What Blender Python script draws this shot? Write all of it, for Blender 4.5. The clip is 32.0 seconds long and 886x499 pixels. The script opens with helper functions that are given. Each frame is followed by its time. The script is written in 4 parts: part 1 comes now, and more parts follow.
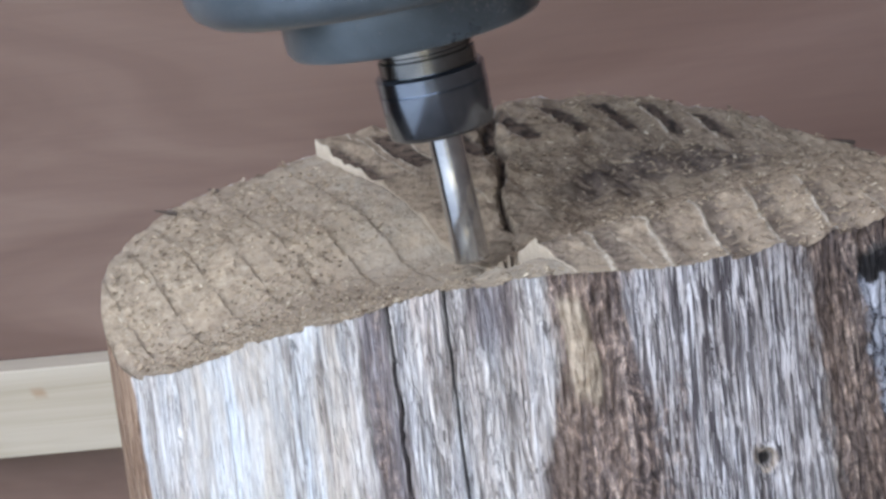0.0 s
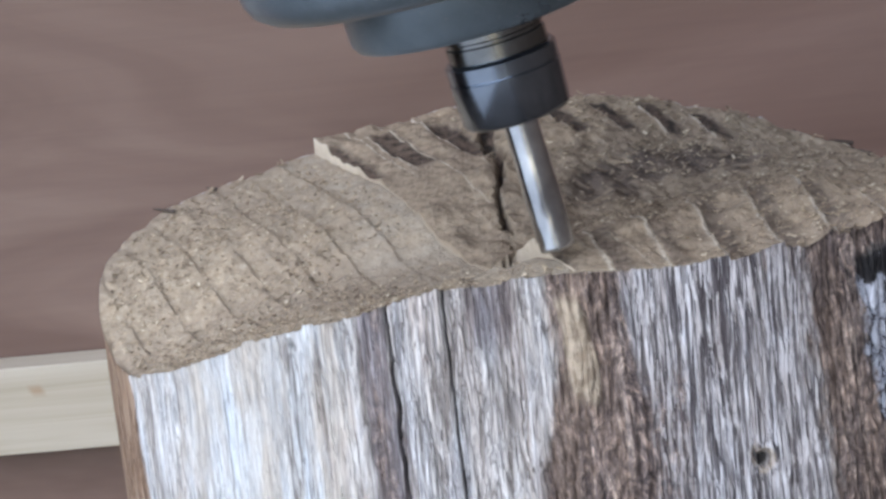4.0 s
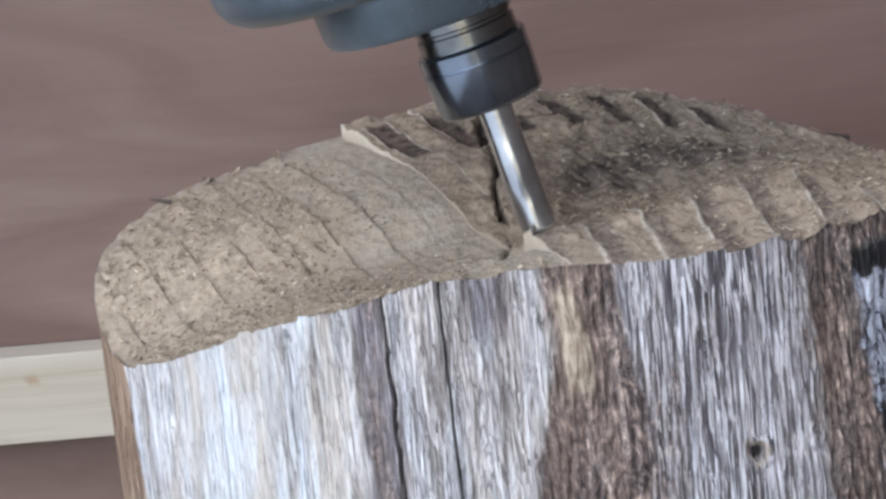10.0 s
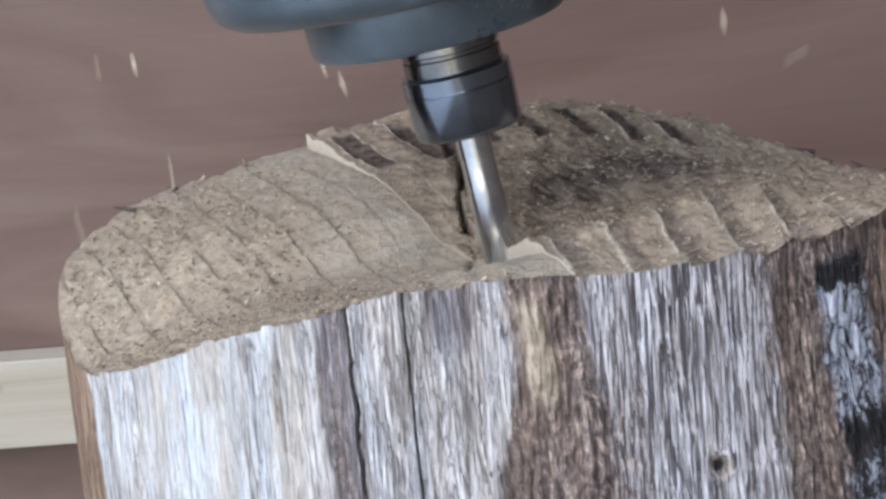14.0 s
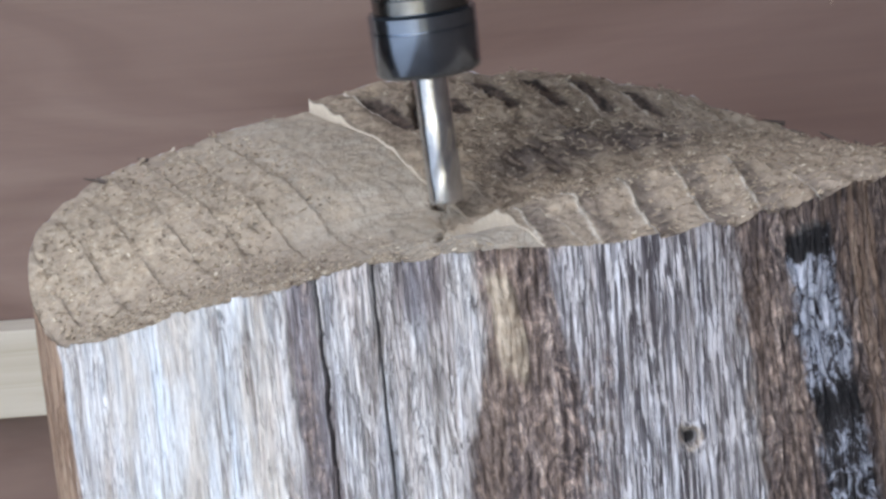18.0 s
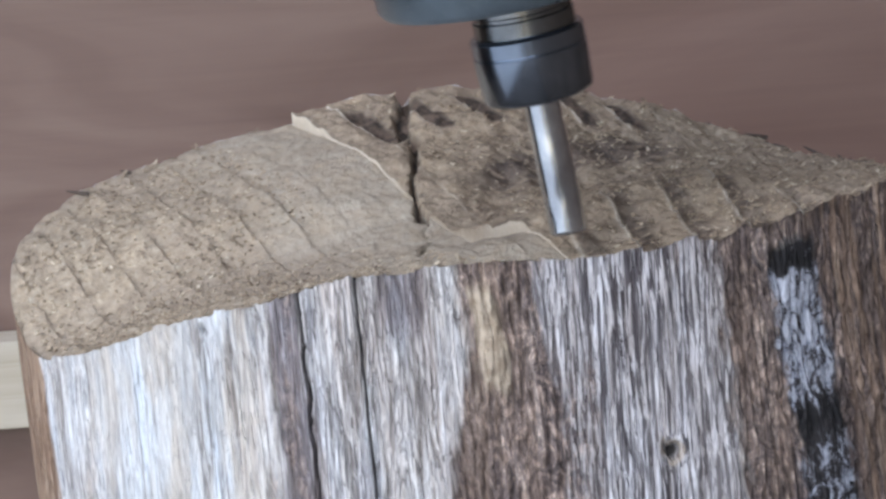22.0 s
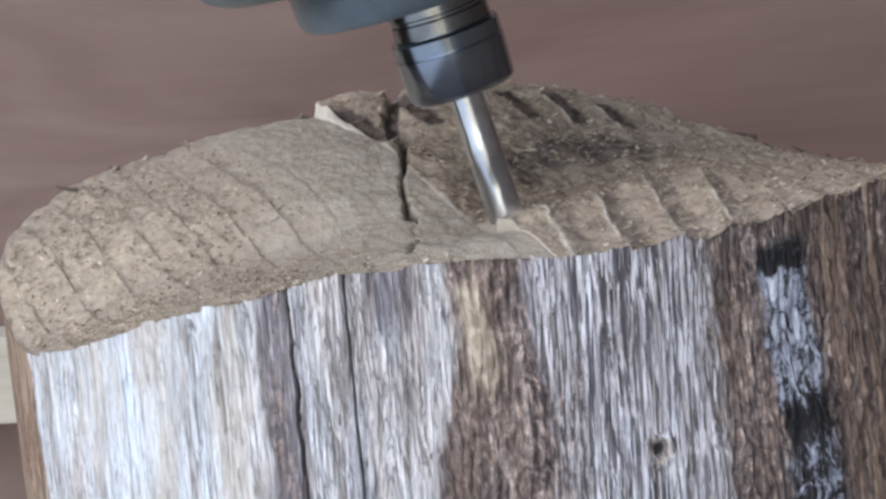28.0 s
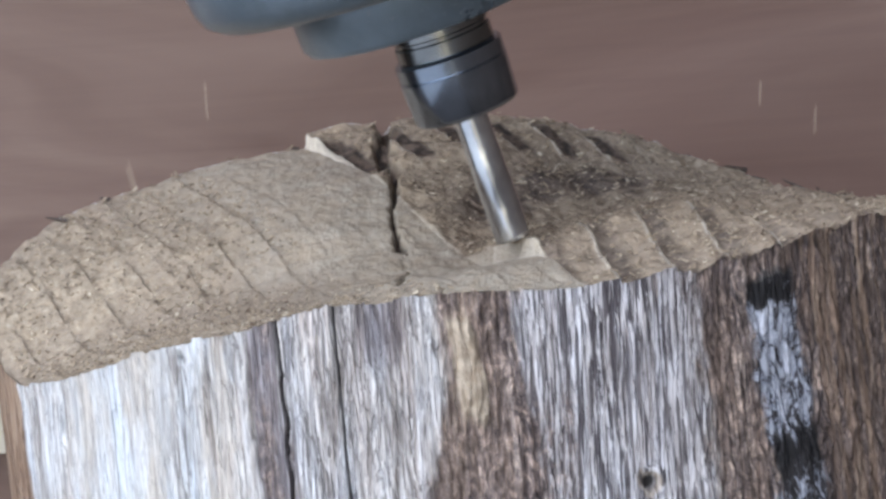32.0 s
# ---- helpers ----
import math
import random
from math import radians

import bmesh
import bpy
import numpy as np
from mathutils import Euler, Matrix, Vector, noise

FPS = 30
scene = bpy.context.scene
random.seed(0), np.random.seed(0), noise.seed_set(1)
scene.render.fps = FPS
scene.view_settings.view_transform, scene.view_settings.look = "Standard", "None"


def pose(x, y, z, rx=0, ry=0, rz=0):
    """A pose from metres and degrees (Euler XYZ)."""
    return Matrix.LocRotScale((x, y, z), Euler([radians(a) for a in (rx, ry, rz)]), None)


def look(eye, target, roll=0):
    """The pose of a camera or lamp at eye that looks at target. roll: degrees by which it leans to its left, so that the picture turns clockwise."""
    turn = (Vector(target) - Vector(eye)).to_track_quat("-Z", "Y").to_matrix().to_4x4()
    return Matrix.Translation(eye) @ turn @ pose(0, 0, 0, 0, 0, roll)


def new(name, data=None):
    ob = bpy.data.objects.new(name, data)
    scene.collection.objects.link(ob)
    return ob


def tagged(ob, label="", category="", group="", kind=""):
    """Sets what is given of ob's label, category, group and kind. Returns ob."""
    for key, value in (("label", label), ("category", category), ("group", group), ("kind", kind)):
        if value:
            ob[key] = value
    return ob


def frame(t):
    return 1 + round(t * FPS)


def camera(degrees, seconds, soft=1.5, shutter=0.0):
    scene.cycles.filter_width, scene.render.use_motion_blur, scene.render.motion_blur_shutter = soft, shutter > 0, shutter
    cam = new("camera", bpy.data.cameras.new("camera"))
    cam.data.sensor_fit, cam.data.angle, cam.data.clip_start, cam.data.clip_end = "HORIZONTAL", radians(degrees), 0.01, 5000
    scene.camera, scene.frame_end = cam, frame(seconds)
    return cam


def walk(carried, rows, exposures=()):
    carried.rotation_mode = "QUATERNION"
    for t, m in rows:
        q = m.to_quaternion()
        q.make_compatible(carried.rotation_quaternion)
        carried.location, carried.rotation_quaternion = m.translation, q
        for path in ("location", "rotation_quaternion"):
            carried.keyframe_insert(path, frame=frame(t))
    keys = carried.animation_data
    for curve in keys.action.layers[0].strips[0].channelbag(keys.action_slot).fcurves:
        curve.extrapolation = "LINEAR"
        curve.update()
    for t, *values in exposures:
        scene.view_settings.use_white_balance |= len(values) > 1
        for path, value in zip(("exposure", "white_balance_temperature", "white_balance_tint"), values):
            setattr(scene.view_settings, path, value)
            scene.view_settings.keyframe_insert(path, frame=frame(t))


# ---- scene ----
# ---- camera: held from one spot, turned by hand ----
EYE = (-0.02011, -1.065, 0.7122)
CAM_ROWS = [
    (0.0, 73.067, 5.314, -0.989), (0.5, 72.839, 5.253, -1.163), (1.0, 72.756, 5.321, -1.355),
    (1.5, 72.693, 5.276, -1.279), (2.0, 72.739, 5.275, -1.117), (2.5, 72.82, 5.238, -1.151),
    (4.5, 73.329, 5.059, -0.856), (5.0, 73.728, 5.031, -0.778), (5.5, 73.961, 4.978, -0.758),
    (6.0, 73.981, 5.168, -0.669), (6.5, 73.893, 5.197, -0.752), (7.0, 73.772, 5.086, -0.781),
    (7.5, 73.72, 5.095, -0.9), (8.0, 73.423, 5.067, -0.972), (8.5, 73.233, 4.978, -0.94),
    (9.0, 73.13, 4.892, -0.9), (9.5, 73.04, 4.786, -0.928), (10.0, 72.951, 4.821, -0.92),
    (10.5, 72.967, 4.753, -0.749), (11.0, 73.022, 4.643, -0.735), (11.5, 73.021, 4.523, -1.085),
    (12.0, 73.056, 4.401, -1.367), (12.5, 72.96, 4.359, -1.295), (13.0, 72.95, 4.303, -1.318),
    (13.5, 72.96, 4.261, -1.29), (14.0, 73.077, 4.146, -1.221), (14.5, 73.154, 4.153, -1.085),
    (16.5, 73.249, 4.142, -1.297), (17.0, 72.993, 4.072, -1.376), (17.5, 72.758, 4.143, -1.548),
    (18.0, 72.662, 4.055, -1.619), (18.5, 72.635, 3.996, -1.627), (19.0, 72.513, 3.987, -1.719),
    (19.5, 72.467, 3.974, -1.672), (20.0, 72.543, 4.134, -1.598), (20.5, 72.586, 4.036, -1.776),
    (21.0, 72.666, 3.935, -1.888), (21.5, 72.735, 3.883, -1.8), (22.0, 72.829, 3.839, -1.8),
    (22.5, 72.979, 3.796, -1.758), (23.0, 73.158, 3.656, -1.797), (23.5, 73.249, 3.622, -1.808),
    (24.0, 73.206, 3.631, -1.666), (24.5, 73.245, 3.648, -1.594), (25.0, 73.296, 3.661, -1.537),
    (25.5, 73.303, 3.481, -1.613), (27.5, 72.835, 3.7, -1.657), (28.0, 72.792, 3.521, -1.86),
    (28.5, 72.739, 3.353, -1.81), (29.0, 72.793, 3.455, -1.774), (29.5, 72.796, 3.542, -1.815),
    (30.0, 72.777, 3.784, -2.126), (30.5, 72.769, 3.521, -2.049), (31.0, 72.818, 3.302, -2.005),
    (31.5, 72.985, 3.302, -1.955), (32.0, 73.224, 3.292, -1.933),
]
cam = camera(12.0, 32.0, soft=2.9, shutter=0.5)
walk(cam, [(t, pose(*EYE, rx, ry, rz)) for t, rx, ry, rz in CAM_ROWS],
     [(0.0, 1.0), (1.5, 0.96), (2.5, 0.92), (4.5, 0.99), (5.0, 1.0), (9.0, 1.0), (10.5, 0.97), (12.0, 0.93), (13.3, 1.0), (19.0, 0.98), (20.0, 0.96), (21.0, 0.89),
      (22.0, 0.98), (23.0, 1.08), (24.5, 1.0), (29.0, 1.0), (30.0, 0.95), (31.0, 0.98), (32.0, 1.05)])

# ---- daylight: an open front, soft overcast light from the front left ----
world = bpy.data.worlds.new("sky")
scene.world = world
world.use_nodes = True
wn = world.node_tree
sky = wn.nodes.new("ShaderNodeTexSky")
sky.sky_type, sky.sun_disc = "NISHITA", False
sky.sun_elevation, sky.sun_rotation = radians(42), radians(215)
wn.links.new(sky.outputs[0], wn.nodes["Background"].inputs[0])
wn.nodes["Background"].inputs[1].default_value = 0.15
sun = new("sun", bpy.data.lights.new("sun", "SUN"))
sun.data.energy, sun.data.angle, sun.data.color = 1.55, radians(85), (0.85, 0.965, 1.13)
sun.matrix_world = look((-0.95, -1.45, 1.35), (0, 0, 0))
scene.view_settings.exposure = 1.0

# ---- materials ----


class Nodes:
    """Short hand for building a node material."""

    def __init__(self, name, rough=0.6, metal=0.0):
        self.mat = bpy.data.materials.new(name)
        self.mat.use_nodes = True
        self.tree = self.mat.node_tree
        self.bsdf = self.tree.nodes["Principled BSDF"]
        self.bsdf.inputs["Roughness"].default_value = rough
        self.bsdf.inputs["Metallic"].default_value = metal
        self.coord = None

    def node(self, kind, **values):
        n = self.tree.nodes.new(kind)
        for k, v in values.items():
            if k in n.inputs:
                n.inputs[k].default_value = v
        return n

    def link(self, a, b):
        self.tree.links.new(a, b)

    def place(self, scale=(1, 1, 1), spin=(0, 0, 0)):
        tc = self.tree.nodes.new("ShaderNodeTexCoord")
        mp = self.tree.nodes.new("ShaderNodeMapping")
        mp.inputs["Scale"].default_value = scale
        mp.inputs["Rotation"].default_value = [radians(a) for a in spin]
        self.link(tc.outputs["Object"], mp.inputs[0])
        return mp.outputs[0]

    def noise(self, scale, detail=4.0, rough=0.6, stretch=(1, 1, 1), distort=0.0, spin=(0, 0, 0)):
        n = self.node("ShaderNodeTexNoise", Scale=scale, Detail=detail, Roughness=rough, Distortion=distort)
        self.link(self.place(stretch, spin), n.inputs["Vector"])
        return n.outputs["Fac"]

    def ramp(self, fac, stops):
        r = self.tree.nodes.new("ShaderNodeValToRGB")
        el = r.color_ramp.elements
        while len(el) < len(stops):
            el.new(0.5)
        for e, (p, c) in zip(el, stops):
            e.position, e.color = p, (*c, 1) if len(c) == 3 else c
        self.link(fac, r.inputs[0])
        return r.outputs[0]

    def grey(self, fac, lo, hi, a=0.0, b=1.0):
        m = self.node("ShaderNodeMapRange")
        for i, v in enumerate((lo, hi, a, b)):
            m.inputs[i + 1].default_value = v
        self.link(fac, m.inputs[0])
        return m.outputs[0]

    def mix(self, fac, a, b, how="MIX"):
        m = self.tree.nodes.new("ShaderNodeMix")
        m.data_type, m.blend_type = "RGBA", how
        for s, v in ((m.inputs[0], fac), (m.inputs[6], a), (m.inputs[7], b)):
            if isinstance(v, (int, float)):
                s.default_value = v
            elif isinstance(v, tuple):
                s.default_value = (*v, 1)
            else:
                self.link(v, s)
        return m.outputs[2]

    def math(self, op, a, b=0.0):
        m = self.tree.nodes.new("ShaderNodeMath")
        m.operation = op
        for s, v in ((m.inputs[0], a), (m.inputs[1], b)):
            if isinstance(v, (int, float)):
                s.default_value = v
            else:
                self.link(v, s)
        return m.outputs[0]

    def attr(self, name, out="Fac"):
        a = self.tree.nodes.new("ShaderNodeAttribute")
        a.attribute_name = name
        return a.outputs[out]

    def colour(self, c):
        if isinstance(c, tuple):
            self.bsdf.inputs["Base Color"].default_value = (*c, 1)
        else:
            self.link(c, self.bsdf.inputs["Base Color"])
        return self

    def rough(self, r):
        self.link(r, self.bsdf.inputs["Roughness"])
        return self

    def bump(self, h, strength=0.3, dist=0.001):
        b = self.node("ShaderNodeBump", Strength=strength, Distance=dist)
        self.link(h, b.inputs["Height"])
        self.link(b.outputs[0], self.bsdf.inputs["Normal"])
        return self


def make_weathered():
    """Grey weathered sapwood, brown bark streaks, a black and pale lichen streak: zones come as attributes."""
    n = Nodes("weathered_wood", 0.85)
    fib = n.noise(560, 4, 0.6, (1, 1, 0.07), 0.9)
    fine = n.noise(1500, 3, 0.65, (1, 1, 0.06), 0.5)
    blotch = n.noise(38, 5, 0.65, (1, 1, 0.35), 0.4)

    def lines(scale, stretch, wide, wander):
        """Thin wavy splits: where a stretched noise crosses its middle."""
        e = n.math("ABSOLUTE", n.math("SUBTRACT", n.noise(scale, 2, 0.5, (1, 1, stretch), wander), 0.5))
        return n.grey(e, wide, 0.0)

    split = n.math("MAXIMUM", lines(420, 0.070, 0.034, 0.7), n.math("MULTIPLY", lines(800, 0.085, 0.040, 0.9), 0.8))
    split = n.math("MULTIPLY", split, n.grey(n.noise(90, 3, 0.5, (1, 1, 0.5)), 0.30, 0.60, 0.35, 1.0))
    gaps = n.math("MAXIMUM", n.grey(n.noise(980, 1.5, 0.5, (1, 1, 0.045), 0.7), 0.490, 0.458), n.math("MULTIPLY", n.grey(n.noise(1500, 1.0, 0.5, (1, 1, 0.055), 0.7), 0.45, 0.40), 0.7))
    gaps = n.math("MULTIPLY", gaps, n.grey(n.noise(60, 3, 0.5, (1, 1, 0.6)), 0.32, 0.55, 0.75, 1.0))
    longsplit = n.math("MULTIPLY", n.math("MAXIMUM", lines(230, 0.030, 0.026, 0.5), n.math("MULTIPLY", lines(520, 0.040, 0.030, 0.6), 0.75)), n.grey(n.noise(70, 2, 0.5, (1, 1, 0.35)), 0.38, 0.54))
    pale = n.ramp(fib, [(0.30, (0.45, 0.41, 0.39)), (0.43, (0.64, 0.62, 0.61)), (0.58, (0.80, 0.80, 0.815))])
    pale = n.mix(n.math("MULTIPLY", n.grey(blotch, 0.47, 0.66), n.grey(n.attr("strand"), 0.3, 1.0, 1.0, 0.2)), pale, n.mix(0.65, pale, (0.62, 0.52, 0.46), "MULTIPLY"))
    pale = n.mix(n.attr("mauve"), pale, n.mix(0.85, pale, (0.40, 0.36, 0.385), "MULTIPLY"))
    pale = n.mix(n.math("MULTIPLY", split, n.grey(n.attr("strand"), 0.3, 1.0, 0.92, 0.5)), pale, (0.085, 0.068, 0.070))
    pale = n.mix(n.math("MULTIPLY", gaps, n.attr("strand")), pale, (0.058, 0.048, 0.054))
    icy = n.mix(n.grey(n.noise(60, 4, 0.6, (1, 1, 0.16), 0.6), 0.40, 0.56), (0.62, 0.59, 0.55), (0.73, 0.80, 0.87))
    pale = n.mix(n.grey(n.attr("strand"), 0.5, 0.95), pale, n.mix(1.0, pale, (0.94, 0.93, 0.965), "MULTIPLY"))
    icy = n.mix(0.75, icy, n.ramp(fib, [(0.33, (0.60, 0.585, 0.57)), (0.48, (0.92, 0.92, 0.92)), (0.6, (1.05, 1.05, 1.05))]), "MULTIPLY")
    pale = n.mix(n.math("MULTIPLY", n.attr("bleached"), 0.90), pale, icy)
    pale = n.mix(n.math("MULTIPLY", n.math("MULTIPLY", longsplit, 0.8), n.grey(n.attr("bleached"), 0.0, 0.6, 0.3, 1.0)), pale, (0.13, 0.11, 0.11))
    tint = n.ramp(n.noise(150, 3, 0.6, (1, 1, 0.10), 0.3), [(0.36, (0.80, 0.66, 0.57)), (0.47, (1.0, 0.93, 0.86)), (0.56, (1.0, 1.0, 1.02)), (0.68, (0.90, 0.97, 1.08))])
    pale = n.mix(n.grey(n.attr("strand"), 0.3, 1.0, 0.42, 0.14), pale, tint, "MULTIPLY")
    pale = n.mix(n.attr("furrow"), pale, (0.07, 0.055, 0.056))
    brown = n.ramp(fib, [(0.3, (0.055, 0.042, 0.040)), (0.45, (0.165, 0.130, 0.122)), (0.6, (0.285, 0.235, 0.218)), (0.75, (0.46, 0.40, 0.36))])
    flaky = n.math("ADD", n.math("MULTIPLY", n.noise(170, 6, 0.75, (1, 1, 0.55), 2.6), 0.65), n.math("MULTIPLY", n.noise(420, 4, 0.7, (1, 1, 0.30), 1.5), 0.35))
    leaf = n.noise(95, 3, 0.6, (1, 1, 0.09), 0.4)
    brown = n.mix(0.85, brown, n.ramp(flaky, [(0.42, (0.13, 0.12, 0.14)), (0.48, (0.72, 0.68, 0.71)), (0.53, (1.2, 1.14, 1.08)), (0.58, (2.7, 2.5, 2.25))]), "MULTIPLY")
    brown = n.mix(n.grey(leaf, 0.49, 0.62, 0.0, 0.7), brown, n.mix(0.45, brown, (0.31, 0.215, 0.150)))
    brown = n.mix(n.grey(blotch, 0.5, 0.62), brown, n.mix(0.6, brown, (0.10, 0.07, 0.06)))
    black = n.ramp(n.math("ADD", n.noise(210, 6, 0.8, (1, 1, 0.6), 1.2), n.grey(n.attr("patch"), 0, 1, -0.11, 0.085)), [(0.40, (0.012, 0.011, 0.013)), (0.52, (0.05, 0.045, 0.05)), (0.56, (0.33, 0.35, 0.42)), (0.7, (0.60, 0.62, 0.70))])
    ginger = n.ramp(fib, [(0.3, (0.14, 0.082, 0.055)), (0.55, (0.34, 0.232, 0.162)), (0.75, (0.48, 0.37, 0.28))])
    c = n.mix(n.attr("bark"), pale, brown)
    c = n.mix(n.attr("ginger"), c, ginger)
    c = n.mix(n.attr("lichen"), c, black)
    c = n.mix(n.attr("crack"), c, (0.012, 0.009, 0.008))
    c = n.mix(n.attr("resin"), c, n.mix(n.grey(n.noise(220, 3), 0.4, 0.6), (0.40, 0.315, 0.235), (0.60, 0.50, 0.39)))
    c = n.mix(0.5, c, n.ramp(fine, [(0.32, (0.58, 0.56, 0.56)), (0.55, (1, 1, 1))]), "MULTIPLY")
    n.colour(c).bump(n.math("SUBTRACT", n.math("ADD", fib, n.math("MULTIPLY", fine, 0.4)), n.math("SUBTRACT", n.math("ADD", split, n.math("MULTIPLY", gaps, n.attr("strand"))), n.math("MULTIPLY", n.math("MULTIPLY", flaky, n.attr("bark")), 2.0))), 0.6, 0.0011)
    return n.mat


def make_cut():
    """Milled end grain, dusty tan, paler where freshly cut, brown in the heart wood, along the check and in painted row
    shading.
    """
    n = Nodes("milled_end_grain", 0.9)
    big = n.noise(30, 5, 0.6)
    grit = n.noise(420, 4, 0.7)
    dots = n.noise(1100, 2, 0.6)
    c = n.ramp(grit, [(0.27, (0.185, 0.135, 0.092)), (0.41, (0.318, 0.250, 0.177)), (0.60, (0.405, 0.330, 0.242)), (0.8, (0.56, 0.47, 0.36))])
    c = n.mix(n.grey(big, 0.42, 0.62), c, n.mix(0.5, c, (0.315, 0.250, 0.192)))
    lump = n.noise(140, 4, 0.65, (1, 1, 1), 0.6)
    c = n.mix(0.8, c, n.ramp(lump, [(0.34, (0.76, 0.73, 0.69)), (0.48, (0.97, 0.96, 0.95)), (0.66, (1.16, 1.13, 1.08))]), "MULTIPLY")
    c = n.mix(n.attr("old"), c, n.mix(1.0, c, (0.92, 0.90, 0.89), "MULTIPLY"))
    clean = n.ramp(n.noise(160, 4, 0.6, (1, 1, 1), 0.5), [(0.35, (0.325, 0.270, 0.204)), (0.55, (0.40, 0.341, 0.266)), (0.7, (0.465, 0.405, 0.326))])
    c = n.mix(n.math("MULTIPLY", n.attr("fresh"), n.grey(lump, 0.40, 0.58, 1.0, 0.55)), c, clean)
    c = n.mix(n.attr("white"), c, n.mix(n.grey(grit, 0.3, 0.7), (0.60, 0.52, 0.41), (0.74, 0.665, 0.545)))
    pith_shade = n.ramp(n.noise(180, 4, 0.7, (1, 1, 1), 0.8), [(0.35, (0.050, 0.037, 0.031)), (0.55, (0.150, 0.112, 0.088)), (0.7, (0.34, 0.265, 0.20))])
    c = n.mix(n.attr("pith_shade"), c, pith_shade)
    c = n.mix(n.attr("crack"), c, n.mix(n.grey(n.noise(260, 4), 0.40, 0.58), (0.024, 0.017, 0.013), (0.125, 0.086, 0.062)))
    c = n.mix(n.grey(dots, 0.70, 0.76, 0.0, 0.2), c, (0.12, 0.09, 0.06))
    c = n.mix(1.0, c, (0.985, 1.0, 1.03), "MULTIPLY")
    n.colour(c).bump(n.math("ADD", grit, n.math("MULTIPLY", dots, 0.6)), 0.7, 0.0011)
    return n.mat


def make_flake():
    n = Nodes("wood_shaving", 0.85)
    oi = n.tree.nodes.new("ShaderNodeNewGeometry")
    c = n.ramp(oi.outputs["Random Per Island"], [(0.0, (0.13, 0.09, 0.062)), (0.3, (0.27, 0.208, 0.148)), (0.85, (0.42, 0.335, 0.24)), (1.0, (0.64, 0.55, 0.42))])
    n.colour(c)
    return n.mat


def make_ply():
    """Red-brown plywood panel with long, faint horizontal figure."""
    n = Nodes("brown_plywood", 0.6)
    fig = n.noise(7, 4, 0.55, (0.5, 1, 2.6), 1.6, (0, 5, 0))
    grain = n.noise(90, 4, 0.65, (0.06, 1, 2.5), 0.3, (0, 4, 0))
    blot = n.noise(3.0, 3, 0.5)
    c = n.ramp(fig, [(0.30, (0.142, 0.087, 0.069)), (0.48, (0.187, 0.121, 0.097)), (0.60, (0.216, 0.146, 0.118)), (0.75, (0.255, 0.182, 0.150))])
    c = n.mix(0.55, c, n.ramp(grain, [(0.3, (0.80, 0.76, 0.75)), (0.55, (1, 1, 1)), (0.75, (1.0, 1.0, 1.0))]), "MULTIPLY")
    # redder veneer to the right; the darkening there is shade painted into the colour
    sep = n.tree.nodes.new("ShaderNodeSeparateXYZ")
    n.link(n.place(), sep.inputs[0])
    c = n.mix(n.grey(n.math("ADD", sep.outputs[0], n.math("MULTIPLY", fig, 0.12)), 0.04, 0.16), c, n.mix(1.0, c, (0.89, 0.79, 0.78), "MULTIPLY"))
    c = n.mix(n.grey(blot, 0.45, 0.65, 0, 0.4), c, (0.205, 0.145, 0.118))
    n.colour(c).bump(grain, 0.12, 0.0006).rough(n.grey(grain, 0.3, 0.7, 0.5, 0.7))
    return n.mat


def make_pine():
    n = Nodes("pale_pine", 0.7)
    g = n.noise(70, 4, 0.6, (0.05, 1, 2.0), 0.6)
    c = n.ramp(g, [(0.3, (0.39, 0.33, 0.245)), (0.5, (0.485, 0.43, 0.345)), (0.7, (0.55, 0.50, 0.42))])
    c = n.mix(n.attr("knot"), c, (0.33, 0.19, 0.09))
    n.colour(c).bump(g, 0.15, 0.0005)
    return n.mat


def make_metal(name, base, rough, metal=1.0, wear=0.0, dust=0.0, scale=90, film=0.22):
    """Metal or paint with streaks, worn spots and, if wanted, stuck saw dust."""
    n = Nodes(name, rough, metal)
    s = n.noise(scale, 5, 0.65)
    c = n.mix(n.grey(s, 0.35, 0.7), tuple(v * 0.72 for v in base), tuple(min(1, v * 1.25) for v in base))
    if wear:
        c = n.mix(n.grey(n.noise(scale * 3, 4, 0.7), 0.66 - wear * 0.1, 0.72), c, (0.36, 0.34, 0.33))
    n.rough(n.grey(s, 0.3, 0.7, rough * 0.8, min(1, rough * 1.25)))
    if dust:
        speck = n.math("ADD", n.math("MULTIPLY", n.noise(620, 4, 0.8, (1, 1, 1), 2.2), 0.7), n.math("MULTIPLY", n.noise(1500, 3, 0.7, (1, 1, 1), 1.0), 0.3))
        zone = n.math("MULTIPLY", n.attr("dusty"), n.grey(n.noise(75, 5, 0.75, (1, 1, 1), 1.0), 0.30, 0.58, 0.45, 1.15))
        f = n.grey(n.math("ADD", speck, n.math("MULTIPLY", zone, dust)), 0.60, 0.67)
        c = n.mix(n.grey(zone, 0.0, 1.0, 0.0, film), c, (0.34, 0.32, 0.32))
        c = n.mix(f, c, (0.46, 0.435, 0.44))
        n.bump(f, 0.6, 0.001)
        low = n.math("MULTIPLY", n.math("SUBTRACT", 1.0, f), metal)
        n.link(low, n.bsdf.inputs["Metallic"])
    n.colour(c)
    return n.mat


def make_plain(name, lo, hi, rough=0.8, scale=12):
    n = Nodes(name, rough)
    s = n.noise(scale, 5, 0.6)
    n.colour(n.ramp(s, [(0.3, lo), (0.7, hi)])).bump(s, 0.2, 0.002)
    return n.mat


